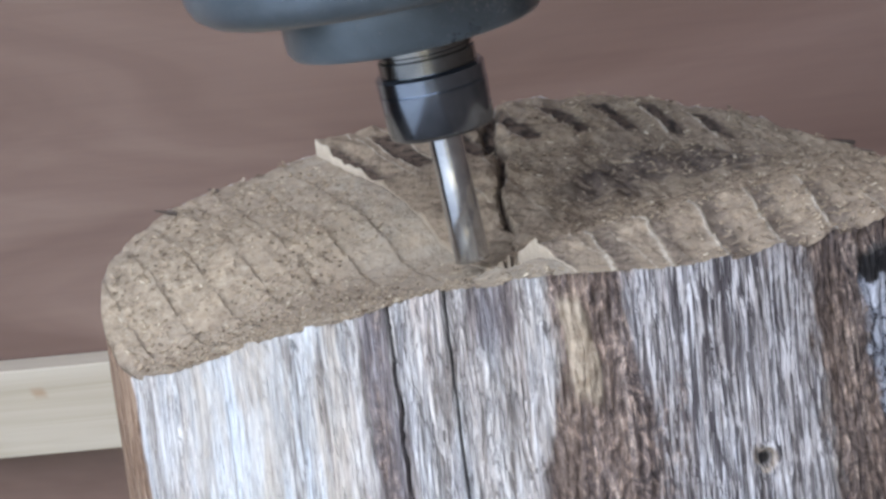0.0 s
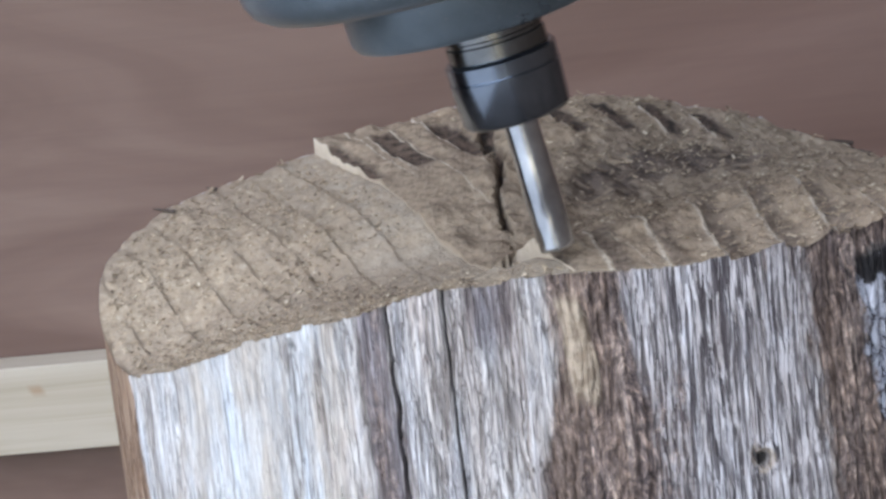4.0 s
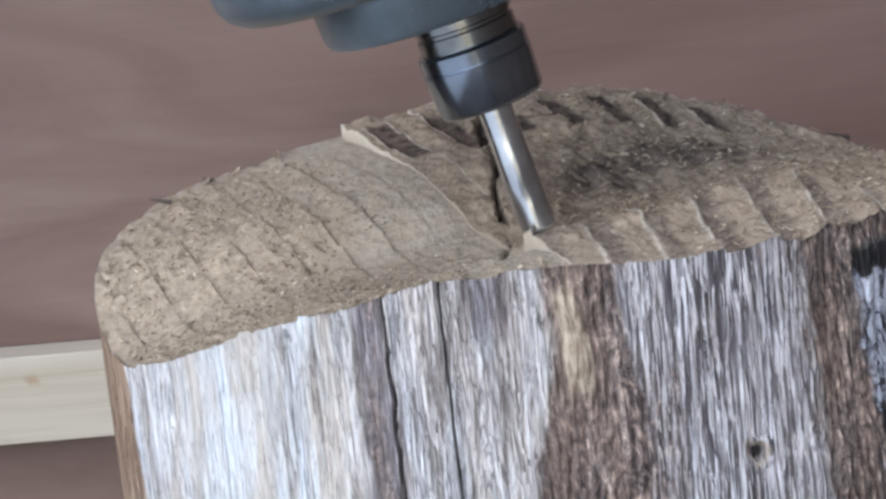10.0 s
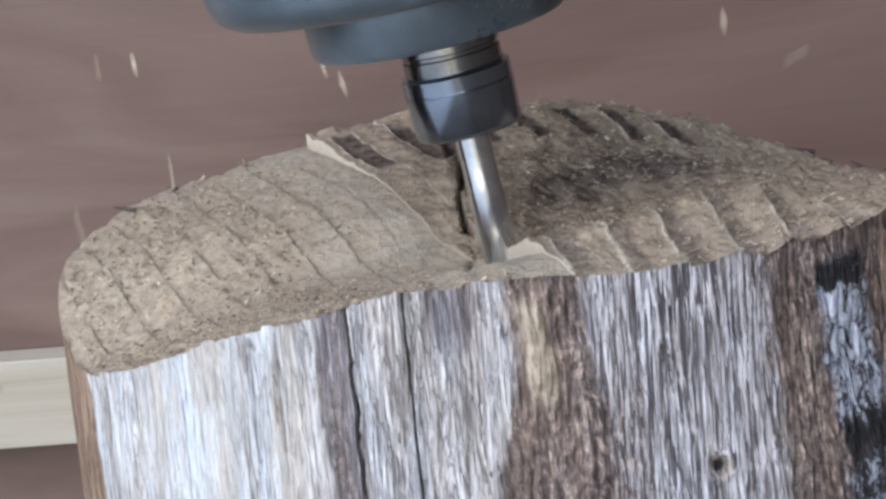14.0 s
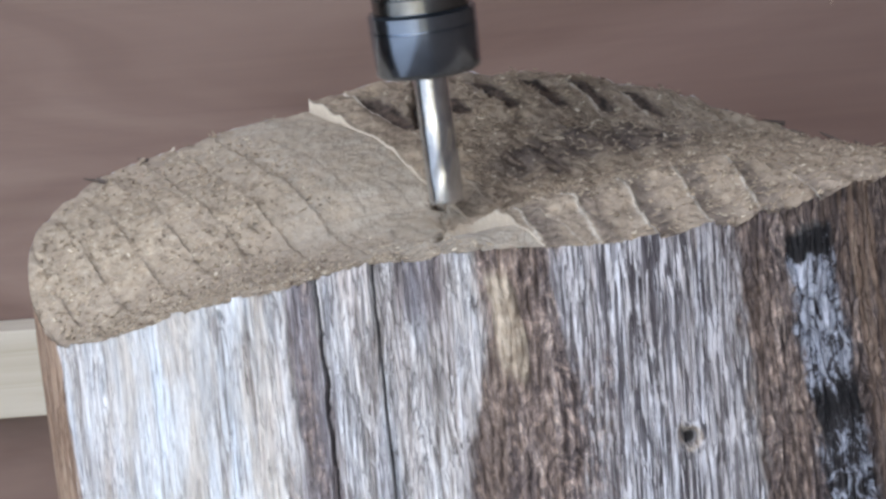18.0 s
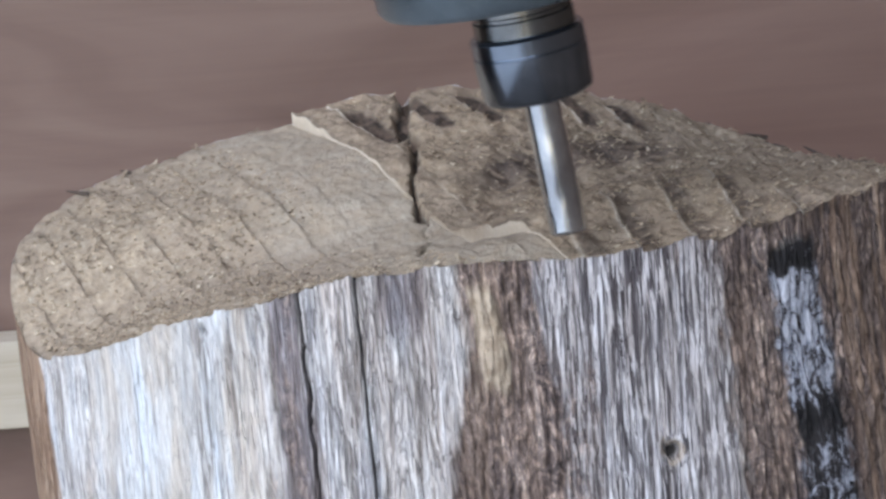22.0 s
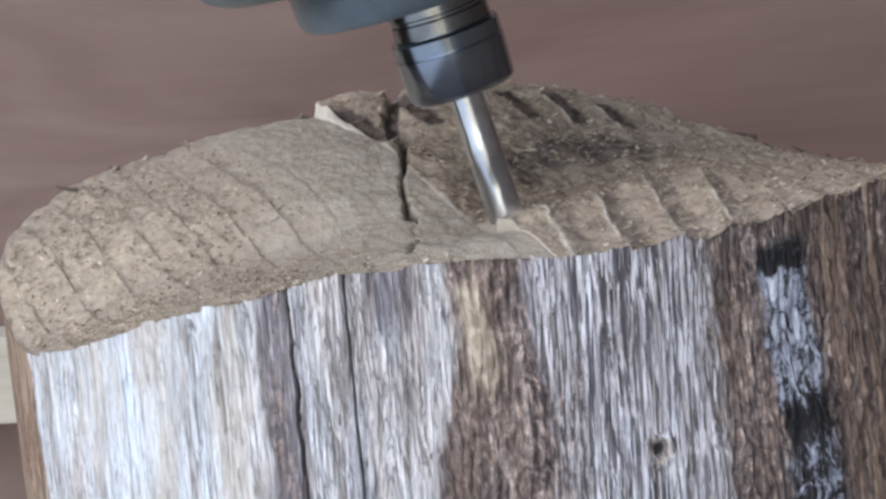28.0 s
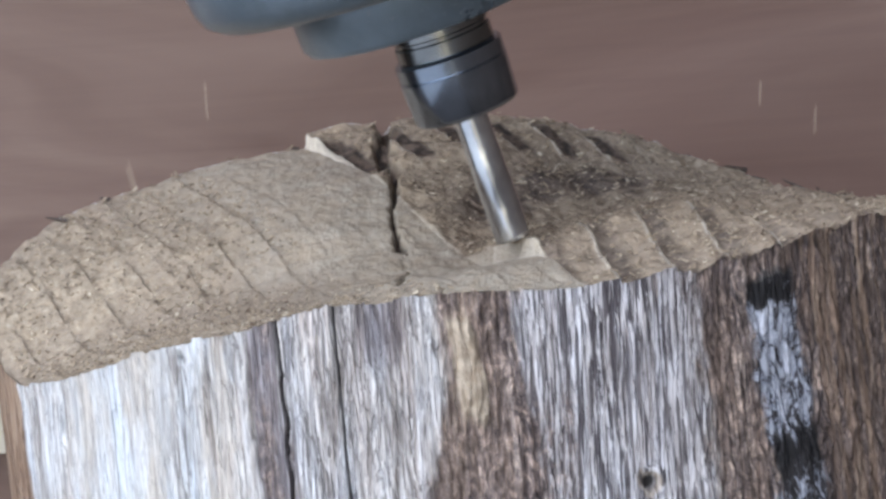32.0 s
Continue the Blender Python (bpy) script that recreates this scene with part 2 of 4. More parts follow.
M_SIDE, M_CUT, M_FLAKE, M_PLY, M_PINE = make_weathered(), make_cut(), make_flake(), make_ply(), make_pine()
M_CHIP = make_plain("fresh_wood_chip", (0.50, 0.41, 0.30), (0.68, 0.58, 0.45), 0.8, 300)
M_NUT = make_metal("blackened_steel", (0.29, 0.335, 0.40), 0.17, 1.0, scale=40)
M_STEEL = make_metal("bright_steel", (0.25, 0.26, 0.265), 0.22, 1.0)
M_CARBIDE = make_metal("ground_carbide", (0.74, 0.77, 0.82), 0.20, 1.0)
M_GREY = make_metal("grey_casting", (0.165, 0.205, 0.245), 0.30, 0.6, 0.0, 0.150, 30, 0.08)
M_RED = make_metal("red_paint", (0.40, 0.033, 0.080), 0.42, 0.0, 0.3, 0.140, 90, 0.16)
M_ZINC = make_metal("zinc_plate", (0.46, 0.46, 0.45), 0.42, 0.9, 0.0)
M_NAVY = make_metal("navy_plastic", (0.014, 0.015, 0.048), 0.45, 0.0, 0.0, 0.155, 90, 0.03)
M_DARK = make_plain("dark_timber", (0.055, 0.040, 0.032), (0.10, 0.075, 0.06), 0.8)
M_REFLECTOR = make_plain("pale_reflector", (0.50, 0.49, 0.47), (0.62, 0.61, 0.59), 0.9)
M_BOARD = make_plain("dark_floor_boards", (0.060, 0.048, 0.040), (0.105, 0.085, 0.070), 0.8)

# ---- mesh helpers ----


def mesh_object(name, verts, faces, mat, parent=None, label="", smooth=True, layers=None):
    me = bpy.data.meshes.new(name)
    me.from_pydata([tuple(v) for v in verts], [], faces)
    me.validate()
    me.update()
    if smooth:
        me.shade_smooth()
    for key, vals in (layers or {}).items():
        me.attributes.new(key, "FLOAT", "POINT").data.foreach_set("value", np.asarray(vals, dtype=np.float32))
    me.materials.append(mat)
    ob = new(name, me)
    if parent is not None:
        ob.parent = parent
    if label:
        tagged(ob, label)
    return ob


def part(name, bm, material, parent, label="", smooth=True, layers=None):
    """Links a bmesh as one mesh under a thing or a part."""
    me = bpy.data.meshes.new(name)
    bmesh.ops.recalc_face_normals(bm, faces=bm.faces[:])
    bm.to_mesh(me)
    bm.free()
    if smooth:
        me.shade_smooth()
        me.set_sharp_from_angle(angle=radians(38))
    for key, fn in (layers or {}).items():
        me.attributes.new(key, "FLOAT", "POINT").data.foreach_set("value", [fn(v.co) for v in me.vertices])
    me.materials.append(material)
    ob = new(name, me)
    if parent is not None:
        ob.parent = parent
    if label:
        tagged(ob, label)
    return ob


def box(bm, lo, hi, bevel=0.0):
    m = Matrix.LocRotScale([(a + b) / 2 for a, b in zip(lo, hi)], None, [b - a for a, b in zip(lo, hi)])
    vs = bmesh.ops.create_cube(bm, size=1, matrix=m)["verts"]
    if bevel:
        es = list({e for v in vs for e in v.link_edges})
        bmesh.ops.bevel(bm, geom=es, offset=bevel, segments=2, affect="EDGES", profile=0.6)


def lathe(bm, profile, n=72, a0=0.0, a1=360.0):
    """Turns a profile of (radius, height) round z; a part of the circle gives a solid wedge of a closed profile."""
    full = a1 - a0 >= 359.9
    count = n if full else n + 1
    rings = []
    for i in range(count):
        a = radians(a0 + (a1 - a0) * i / n)
        rings.append([bm.verts.new((r * math.cos(a), r * math.sin(a), z)) for r, z in profile])
    k = len(profile)
    for i in range(count if full else count - 1):
        p, q = rings[i], rings[(i + 1) % count]
        for j in range(k if not full or profile[0][0] > 1e-6 and profile[-1][0] > 1e-6 and CLOSED[0] else k - 1):
            bm.faces.new((p[j], p[(j + 1) % k], q[(j + 1) % k], q[j]))
    if not full:
        bm.faces.new(rings[0])
        bm.faces.new(rings[-1][::-1])
    bmesh.ops.remove_doubles(bm, verts=bm.verts[:], dist=1e-6)


CLOSED = [False]


def solid_lathe(bm, profile, n=72):
    """A turned solid whose profile starts and ends on the axis."""
    lathe(bm, [(0.0, profile[0][1]), *profile, (0.0, profile[-1][1])], n)


def ring_lathe(bm, profile, n=72):
    """A turned ring with a closed profile."""
    CLOSED[0] = True
    lathe(bm, profile, n)
    CLOSED[0] = False


# ---- the log: shape of its outline and of its milled end ----
HALF_W, HALF_D, LEAN_X = 0.1215, 0.078, 0.055
ALONG, ACROSS, REF = (0.418, -0.908), (0.908, 0.418), (-0.0575, 0.0687)
RIDGE = (-0.008, 0.001, 0.0105, 0.020)      # where the milled step stands after each pass
RIM = [(-180, .384), (-162, .3700), (-144, .3772), (-135, .3853), (-126, .391), (-117, .3963), (-109, .4008), (-99, .4036),
       (-83, .4026), (-64, .4032), (-48, .4052), (-41, .4066), (-25, .4036), (0, .396), (22, .3888), (37, .389), (51, .394),
       (66, .4016), (82, .4060), (98, .4060), (106, .4056), (112, .4052), (119, .4013), (127, .3996), (140, .3973), (157, .393),
       (171, .3897), (180, .384)]
RIM_A, RIM_Z = [a for a, _ in RIM], [z for _, z in RIM]


def smooth01(x, a, b):
    t = min(1.0, max(0.0, (x - a) / (b - a)))
    return t * t * (3 - 2 * t)


def zone(a, lo, hi, soft=1.5):
    return smooth01(a, lo - soft, lo + soft) * (1 - smooth01(a, hi - soft, hi + soft))


def saw(x):
    f = x - math.floor(x)
    return f


def outline(a):
    """The log's outline at the angle a in degrees."""
    c, s = math.cos(radians(a)), math.sin(radians(a))
    g = 1 + 0.010 * noise.noise((c * 2.2, s * 2.2, 3.1)) + 0.004 * noise.noise((c * 7, s * 7, 8.2))
    if c < 0:
        g += 0.016 * c * c
    return HALF_W * c * g, HALF_D * s * g


def to_sq(x, y):
    dx, dy = x - REF[0], y - REF[1]
    return ALONG[0] * dx + ALONG[1] * dy, ACROSS[0] * dx + ACROSS[1] * dy


def to_xy(s, q):
    return REF[0] + ALONG[0] * s + ACROSS[0] * q, REF[1] + ALONG[1] * s + ACROSS[1] * q


OUT = [outline(a * 0.25 - 180) for a in range(1440)]
OUT_SQ = [to_sq(*p) for p in OUT]
Q_MIN, Q_MAX = min(q for _, q in OUT_SQ), max(q for _, q in OUT_SQ)


CHORDS = {}


def chord(q):
    """Where the line at q enters and leaves the log's outline."""
    key = round(q, 6)
    if key in CHORDS:
        return CHORDS[key]
    hits = []
    for (s0, q0), (s1, q1) in zip(OUT_SQ, OUT_SQ[1:] + OUT_SQ[:1]):
        if (q0 - q) * (q1 - q) <= 0 and q0 != q1:
            hits.append(s0 + (s1 - s0) * (q - q0) / (q1 - q0))
    CHORDS[key] = (min(hits), max(hits)) if hits else (0, 0)
    return CHORDS[key]


EDGE_Q = [-0.09 + 0.004 * i for i in range(50)]
EDGE_S = [min(chord(e - 0.004)[0], chord(e + 0.004)[0]) for e in EDGE_Q]
BACK_LIPS = (-0.026, -0.011, 0.0040, 0.0203, 0.0365, 0.0503, 0.0635, 0.0755, 0.0870, 0.099, 0.112)


def valley(s):
    return smooth01(s, 0.045, 0.106) * (1 - smooth01(s, 0.117, 0.139))


def bank(s, q):
    """Where the roughing steps stand: phase within a step, from one torn lip to the next, and how deep it is here."""
    if s < 0.075:
        i = s - float(np.interp(q, EDGE_Q, EDGE_S))
        far = 0.041 - 0.17 * max(0.0, q)
        return saw(float(np.interp(q, BACK_LIPS, range(len(BACK_LIPS))))), smooth01(i, 0.008, 0.012) * (1 - smooth01(i, far - 0.006, far + 0.005)) * (1 - smooth01(q, 0.092, 0.102))
    return saw((q + 0.25 * (s - 0.160) - 0.0012) / 0.0150), smooth01(s, 0.116, 0.131) * (1 - smooth01(q, 0.066, 0.085))


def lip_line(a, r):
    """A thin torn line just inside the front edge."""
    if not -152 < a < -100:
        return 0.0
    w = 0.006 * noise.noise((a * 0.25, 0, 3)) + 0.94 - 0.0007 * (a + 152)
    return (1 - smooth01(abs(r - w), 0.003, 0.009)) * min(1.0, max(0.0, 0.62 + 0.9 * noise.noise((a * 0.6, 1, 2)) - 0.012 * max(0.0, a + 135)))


def height(x, y, cut):
    """The milled end: finished (cut) or still rough."""
    s, q = to_sq(x, y)
    a = math.degrees(math.atan2(y / HALF_D, x / HALF_W))
    r = min(1.0, math.hypot(x / HALF_W, y / HALF_D))
    z = sum(float(np.interp(a + o, RIM_A, RIM_Z)) for o in (-5, -2, 2, 5)) / 4 if -175 < a < 0 else float(np.interp(a, RIM_A, RIM_Z))
    if cut and 60 < a < 119:
        z = min(z, 0.4013 + 0.00004 * (119 - a))
    if not cut and 112 < a < 140:
        z = float(np.interp(a, (112, 140), (0.4052, 0.4045)))
    mid = 0.4015 + 0.004 * x / HALF_W
    z = mid + (z - mid) * r ** 1.6
    fade = smooth01(q, -0.075, -0.012) * (1 - 0.75 * smooth01(q, 0.05, 0.13))
    n1 = noise.noise((x * 45, y * 45, 1.0))
    n2 = noise.noise((x * 160, y * 160, 5.0))
    n3 = noise.noise((x * 420, y * 420, 3.0))
    if cut:
        z += (0.0028 * math.exp(-((s - 0.045) / 0.03) ** 2) + 0.0030 * math.exp(-((s - 0.150) / 0.012) ** 2)) * smooth01(q, -0.03, 0.0)
        z -= 0.0075 * valley(s) * fade + 0.0006 * fade
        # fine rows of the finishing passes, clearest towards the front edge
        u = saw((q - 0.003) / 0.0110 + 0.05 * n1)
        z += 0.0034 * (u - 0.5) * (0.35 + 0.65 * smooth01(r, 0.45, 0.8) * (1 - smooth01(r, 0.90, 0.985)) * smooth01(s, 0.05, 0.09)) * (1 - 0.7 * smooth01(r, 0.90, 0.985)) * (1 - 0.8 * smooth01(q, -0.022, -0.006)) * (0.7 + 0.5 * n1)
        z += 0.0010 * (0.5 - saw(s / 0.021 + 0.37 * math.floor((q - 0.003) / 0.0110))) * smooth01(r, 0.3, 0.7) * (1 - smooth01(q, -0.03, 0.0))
        z -= 0.0013 * lip_line(a, r)
        z += 0.0005 * n1 + 0.00045 * n2 + 0.00032 * n3
    else:
        c = 0.103 - 0.28 * max(0.0, q)
        z -= (0.0074 - 0.018 * min(0.08, max(0.0, q))) * math.exp(-((s - c) / (0.025 if s < c else 0.0165)) ** 2) * fade
        z += 0.0016 * math.exp(-((s - 0.028) / 0.018) ** 2) * smooth01(q, 0.022, 0.036) * (1 - smooth01(q, 0.06, 0.09)) + 0.0044 * math.exp(-((s - 0.139) / 0.0115) ** 2) * (1 - smooth01(q, 0.05, 0.09))
        z += 0.0015 * math.exp(-((s - 0.045) / 0.030) ** 2) * smooth01(q, 0.003, 0.010) * (1 - smooth01(q, 0.014, 0.024))
        u, edge = bank(s, q)
        z += edge * (0.0012 if s < 0.075 else 0.0017) * (u - 0.60)
        z += 0.0012 * (1 - edge) * n1 + 0.0013 * n2 + 0.0013 * noise.noise((x * 90, y * 90, 9.0)) + 0.0006 * n3
        z -= 0.0025 * (1 - smooth01(math.hypot((x - 0.0557) * 0.6, y + 0.0154), 0.0008, 0.0019))
    return z


def check_line(s):
    """The drying check across the end: its q for a given s."""
    return 0.0380 - 0.427 * (s - 0.0168) + 0.0011 * math.sin(s * 150)


def check(s, q):
    """How open the drying check is at this spot."""
    if s > 0.127:
        return 0.0
    jag = 0.0021 * noise.noise((s * 260, 0, 2)) + 0.0009 * noise.noise((s * 700, 0, 4))
    wide = (0.0033 if s < 0.045 else 0.0022) + 0.0012 * noise.noise((s * 120, 3, 1))
    wide *= 1 - 0.55 * zone(s, 0.064, 0.076, 0.003) - 0.85 * zone(s, 0.089, 0.104, 0.002)
    wide += 0.0008 * zone(s, 0.108, 0.122, 0.003)
    wide *= (0.85 if s < 0.045 else 0.62) + 0.6 * noise.noise((s * 330, 5, 1))
    return (1 - smooth01(abs(q - check_line(s) - jag), wide * 0.6, wide * 1.2)) * (1 - smooth01(s, 0.122, 0.127))


def dark_tone(s, q, n1):
    """Dark fibrous heart wood in the hollow, and brown bands beside the lips of the roughing steps."""
    fibre = noise.noise((q * 110 + s * 40, s * 520, 3.0)) + 0.6 * noise.noise((q * 260, s * 1100, 7.0))
    c = 0.0750 - 0.0065 * smooth01(q, 0.030, 0.060)
    pv = smooth01(math.exp(-((s - c - 0.006 * n1) / 0.0078) ** 2) + 0.55 * fibre, 0.24, 0.75) * smooth01(q, 0.018, 0.042) * (1 - smooth01(q, 0.084, 0.100))
    pv = max(0.95 * pv, 0.25 * smooth01(fibre, 0.15, 0.7) * smooth01(s, 0.05, 0.07) * (1 - smooth01(s, 0.115, 0.13)))
    u, edge = bank(s, q)
    k = min(1, edge * 1.6) * (0.75 + 0.5 * fibre)
    if s < 0.075:
        pv = max(pv, k * smooth01(u, 0.015, 0.05) * (1 - smooth01(u, 0.36, 0.55)))
    else:
        pv = max(pv, 0.85 * k * smooth01(u, 0.02, 0.07) * (1 - smooth01(u, 0.28, 0.50)))
    return min(1.0, max(0.0, pv))


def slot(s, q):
    """Nearly black bands beside the lips of the steps along the back edge."""
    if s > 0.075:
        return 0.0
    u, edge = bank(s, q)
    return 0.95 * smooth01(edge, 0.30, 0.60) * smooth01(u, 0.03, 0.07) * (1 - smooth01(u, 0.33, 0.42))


def splinter(s, q):
    """Pale, freshly torn lips along the roughing steps."""
    u, edge = bank(s, q)
    k = min(1, edge * 1.6) * (0.75 + 0.45 * noise.noise((s * 90, q * 30, 4)))
    w = 0.035 if s < 0.075 else 0.045
    return 0.90 * k * (smooth01(u, 1 - 1.8 * w, 1 - w) + (1 - smooth01(u, 0.0, 0.02)))


def row_shading(s, q, n1, dark):
    """Relief shading painted onto the finishing rows: dark below each lip, pale above."""
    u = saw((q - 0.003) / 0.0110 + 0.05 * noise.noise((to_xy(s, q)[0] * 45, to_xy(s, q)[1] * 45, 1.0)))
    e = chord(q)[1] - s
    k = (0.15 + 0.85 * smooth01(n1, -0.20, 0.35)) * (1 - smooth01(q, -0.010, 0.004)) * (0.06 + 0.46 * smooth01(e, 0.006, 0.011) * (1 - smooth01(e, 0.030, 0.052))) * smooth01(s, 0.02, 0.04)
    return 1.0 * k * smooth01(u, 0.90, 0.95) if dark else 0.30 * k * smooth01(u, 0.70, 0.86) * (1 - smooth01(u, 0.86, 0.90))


log = tagged(new("log"), "weathered grey log standing upright, its top half milled smooth", "log")


def build_end():
    """The milled end as one sheet in rows along the tool's path."""
    qs = [Q_MIN + 1e-5]
    while qs[-1] < Q_MAX - 0.0012:
        qs.append(qs[-1] + 0.0005)
    qs = [q for q in qs if abs(q - RIDGE[3]) > 0.0004] + [RIDGE[3] - 0.0001, RIDGE[3] + 0.0003, Q_MAX - 1e-5]
    qs.sort()
    k, verts, faces = 230, [], []
    lay = {n: [] for n in ("fresh", "white", "pith_shade", "crack", "old")}
    for q in qs:
        s0, s1 = chord(q)
        cut = q < RIDGE[3]
        for j in range(k):
            s = s0 + (s1 - s0) * j / (k - 1)
            x, y = to_xy(s, q)
            z = height(x, y, cut)
            ck = check(s, q)
            lp = max(0.0, lip_line(math.degrees(math.atan2(y / HALF_D, x / HALF_W)), math.hypot(x / HALF_W, y / HALF_D))) if cut else 0.0
            z -= 0.0035 * ck
            n1 = noise.noise((x * 70, y * 70, 2.0))
            near = q - RIDGE[3]
            lay["old"].append(0.0 if cut else 1.0)
            # this layer holds the check, the lip line, the pit and the black step bands
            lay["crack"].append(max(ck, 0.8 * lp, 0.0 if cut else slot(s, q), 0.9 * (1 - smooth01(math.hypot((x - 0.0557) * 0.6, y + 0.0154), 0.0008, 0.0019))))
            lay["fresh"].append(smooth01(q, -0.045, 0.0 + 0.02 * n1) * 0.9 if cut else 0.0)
            lay["white"].append((0.35 + 0.3 * n1 if s > 0.117 else 0.15 + 0.75 * (1 - smooth01(s, 0.020, 0.060))) if -0.0003 < near < 0.0008 else splinter(s, q) if not cut else row_shading(s, q, n1, False))
            # on the cut side this layer holds the painted row shading and lip line
            lay["pith_shade"].append(max(0.8 * lp, row_shading(s, q, n1, True)) if cut else dark_tone(s, q, n1))
            verts.append((x, y, z))
    for i in range(len(qs) - 1):
        for j in range(k - 1):
            a = i * k + j
            faces.append((a, a + 1, a + k + 1, a + k))
    mesh_object("milled_end", verts, faces, M_CUT, log, "dusty tan milled end grain with a dark drying check", True, lay)


def build_side():
    """The weathered side with furrows, splits and bark streaks."""
    angles = [-180 + i * 0.22 for i in range(int(195 / 0.22))]
    angles += [angles[-1] + 0.22 + i * 1.2 for i in range(int((180 - angles[-1] - 0.22) / 1.2) + 1)]
    angles = sorted(angles + [c + 0.07 * i for c in (-105.3, -112.6) for i in range(-12, 7)] + [-70.2 + 0.1 * i for i in range(-20, 21)])
    depths = [0, .0008, .002] + [.002 + .0015 * i for i in range(1, 74)] + [.0485 + .0006 * i for i in range(1, 15)] + [.125, .15, .2, .26, .32]
    depths = sorted(set(round(d, 5) for d in depths))
    lay = {n: [] for n in ("bark", "bleached", "lichen", "crack", "ginger", "resin", "furrow", "mauve", "strand", "patch")}
    verts, faces = [], []
    cracks = [(-105.3, 0.11, 0.42, -14.0), (-112.3, 0.20, 0.46, -14.0)]
    for a in angles:
        x0, y0 = outline(a)
        zt = height(x0, y0, to_sq(x0, y0)[1] < RIDGE[3]) - 0.0035 * check(*to_sq(x0, y0))
        nl = math.hypot(x0 / HALF_W ** 2, y0 / HALF_D ** 2)
        nx, ny = x0 / HALF_W ** 2 / nl, y0 / HALF_D ** 2 / nl
        front = -172 < a < 15
        for d in depths:
            z = max(0.0, zt - d - ((0.0004 if a < -118 else 0.0009) * noise.noise((a * 1.1, 0, 7)) if d == 0 else 0))
            arc = a + 1.5 * noise.noise((a * 0.15, z * 22, 1)) + 1.3 * noise.noise((a * 0.6, z * 75, 2)) + 0.6 * noise.noise((a * 1.4, z * 200, 3))
            bark = zone(arc, -93.0 - 75 * max(0, d - 0.022), -83.2 - 14 * (d - .02), 0.8) + 0.5 * zone(arc, -84.0, -81.0 + 15 * d, 1.0) * smooth01(d, 0.02, 0.04) + zone(arc, -62 + 20 * d, -53.0 + 25 * d, 0.8) + zone(arc, -48.5 + 30 * d, 60, 1.0) + 0.55 * zone(arc, -115.6, -113.2, 0.7) * smooth01(noise.noise((a, z * 40, 17)), -0.3, 0.2)
            bark += 0.5 * smooth01(noise.noise((a * 0.30, z * 26, 11)), 0.25, 0.55) * (1 - zone(arc, -160, -119, 2))
            mauve = 0.9 * zone(arc, -102.0, -98.0, 0.8) * (1 - smooth01(d, 0.010, 0.024)) + 1.0 * zone(arc, -116.4, -112.4, 0.9) + (0.45 if a < -86 else 0.2) * smooth01(noise.noise((a * 0.22, z * 18, 31)), 0.2, 0.5)
            bark = min(1.0, bark + zone(arc, -56, -46, 0.8) * (1 - smooth01(d, 0.0060, 0.0075)))
            lich = zone(arc, -54.5 + 25 * d, -46.8 + 30 * d, 0.7) * smooth01(d, 0.0055, 0.0072)
            gin = zone(arc, -200, -159.7, 1.0) + 0.65 * zone(arc, -45.5 + 30 * d, 60, 1.0) * smooth01(noise.noise((a * 0.8, z * 14, 19)), -0.25, 0.25)
            res = zone(arc, -91.9, -88.3, 0.5) * smooth01(d, 0.004, 0.008) * (1 - smooth01(d + 0.004 * noise.noise((a, z * 50, 3)), 0.030, 0.036))
            ck = 0.0
            for ca, ln, wd, sl in cracks:
                off = abs(a + (0.10 if ca > -110 else 0.45) * noise.noise((0, z * 120, 5)) + (0 if ca > -110 else 0.25) * noise.noise((0, z * 400, 6)) - ca - sl * d * 0.6)
                ck = max(ck, (1 - smooth01(off, wd * 0.22, wd * 0.5)) * (1 - smooth01(d, ln * 0.7, ln)))
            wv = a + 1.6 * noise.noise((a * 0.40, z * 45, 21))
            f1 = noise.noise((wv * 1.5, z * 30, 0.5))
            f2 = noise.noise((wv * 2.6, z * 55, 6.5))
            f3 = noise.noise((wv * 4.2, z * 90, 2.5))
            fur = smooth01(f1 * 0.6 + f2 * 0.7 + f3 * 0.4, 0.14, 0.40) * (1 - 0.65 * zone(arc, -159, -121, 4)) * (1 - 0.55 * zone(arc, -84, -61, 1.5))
            rad = 0.0
            if front:
                rad = -0.0010 * fur - (0.0035 + 0.0008 * fur) * ck + 0.0004 * f2 + 0.0008 * bark * f3 - 0.0006 * bark + 0.0011 * bark * noise.noise((a * 1.8, z * 260, 14)) + 0.0013 * res + 0.0006 * lich * noise.noise((a * 3, z * 200, 4))
            rad += 0.0015 * noise.noise((a * 0.05, z * 9, 4)) * smooth01(d, 0, 0.02)
            # a small knot with swirled grain
            kd = math.hypot((a + 70.2) * 0.00150, (d - 0.0530) * 0.7)
            if kd < 0.0035:
                rad -= 0.0020 * (1 - smooth01(kd, 0.0008, 0.0022)) - 0.0003 * math.exp(-((kd - 0.0027) / 0.0006) ** 2)
                ck = max(ck, 0.95 * (1 - smooth01(kd, 0.0008, 0.0017)))
                res = max(res, 0.55 * smooth01(kd, 0.0012, 0.0018) * (1 - smooth01(kd, 0.0021, 0.0026)))
            kd = math.hypot((a + 125.5) * 0.0016, (d - 0.0030) * 0.8)
            if kd < 0.002:
                rad -= 0.0010 * (1 - smooth01(kd, 0.0005, 0.0012))
                ck = max(ck, 0.7 * (1 - smooth01(kd, 0.0005, 0.0012)))
            verts.append((x0 + nx * rad + LEAN_X * (1 + 0.55 * x0 / HALF_W) * (0.40 - z) * smooth01(d, -0.001, 0.007), y0 + ny * rad, z))
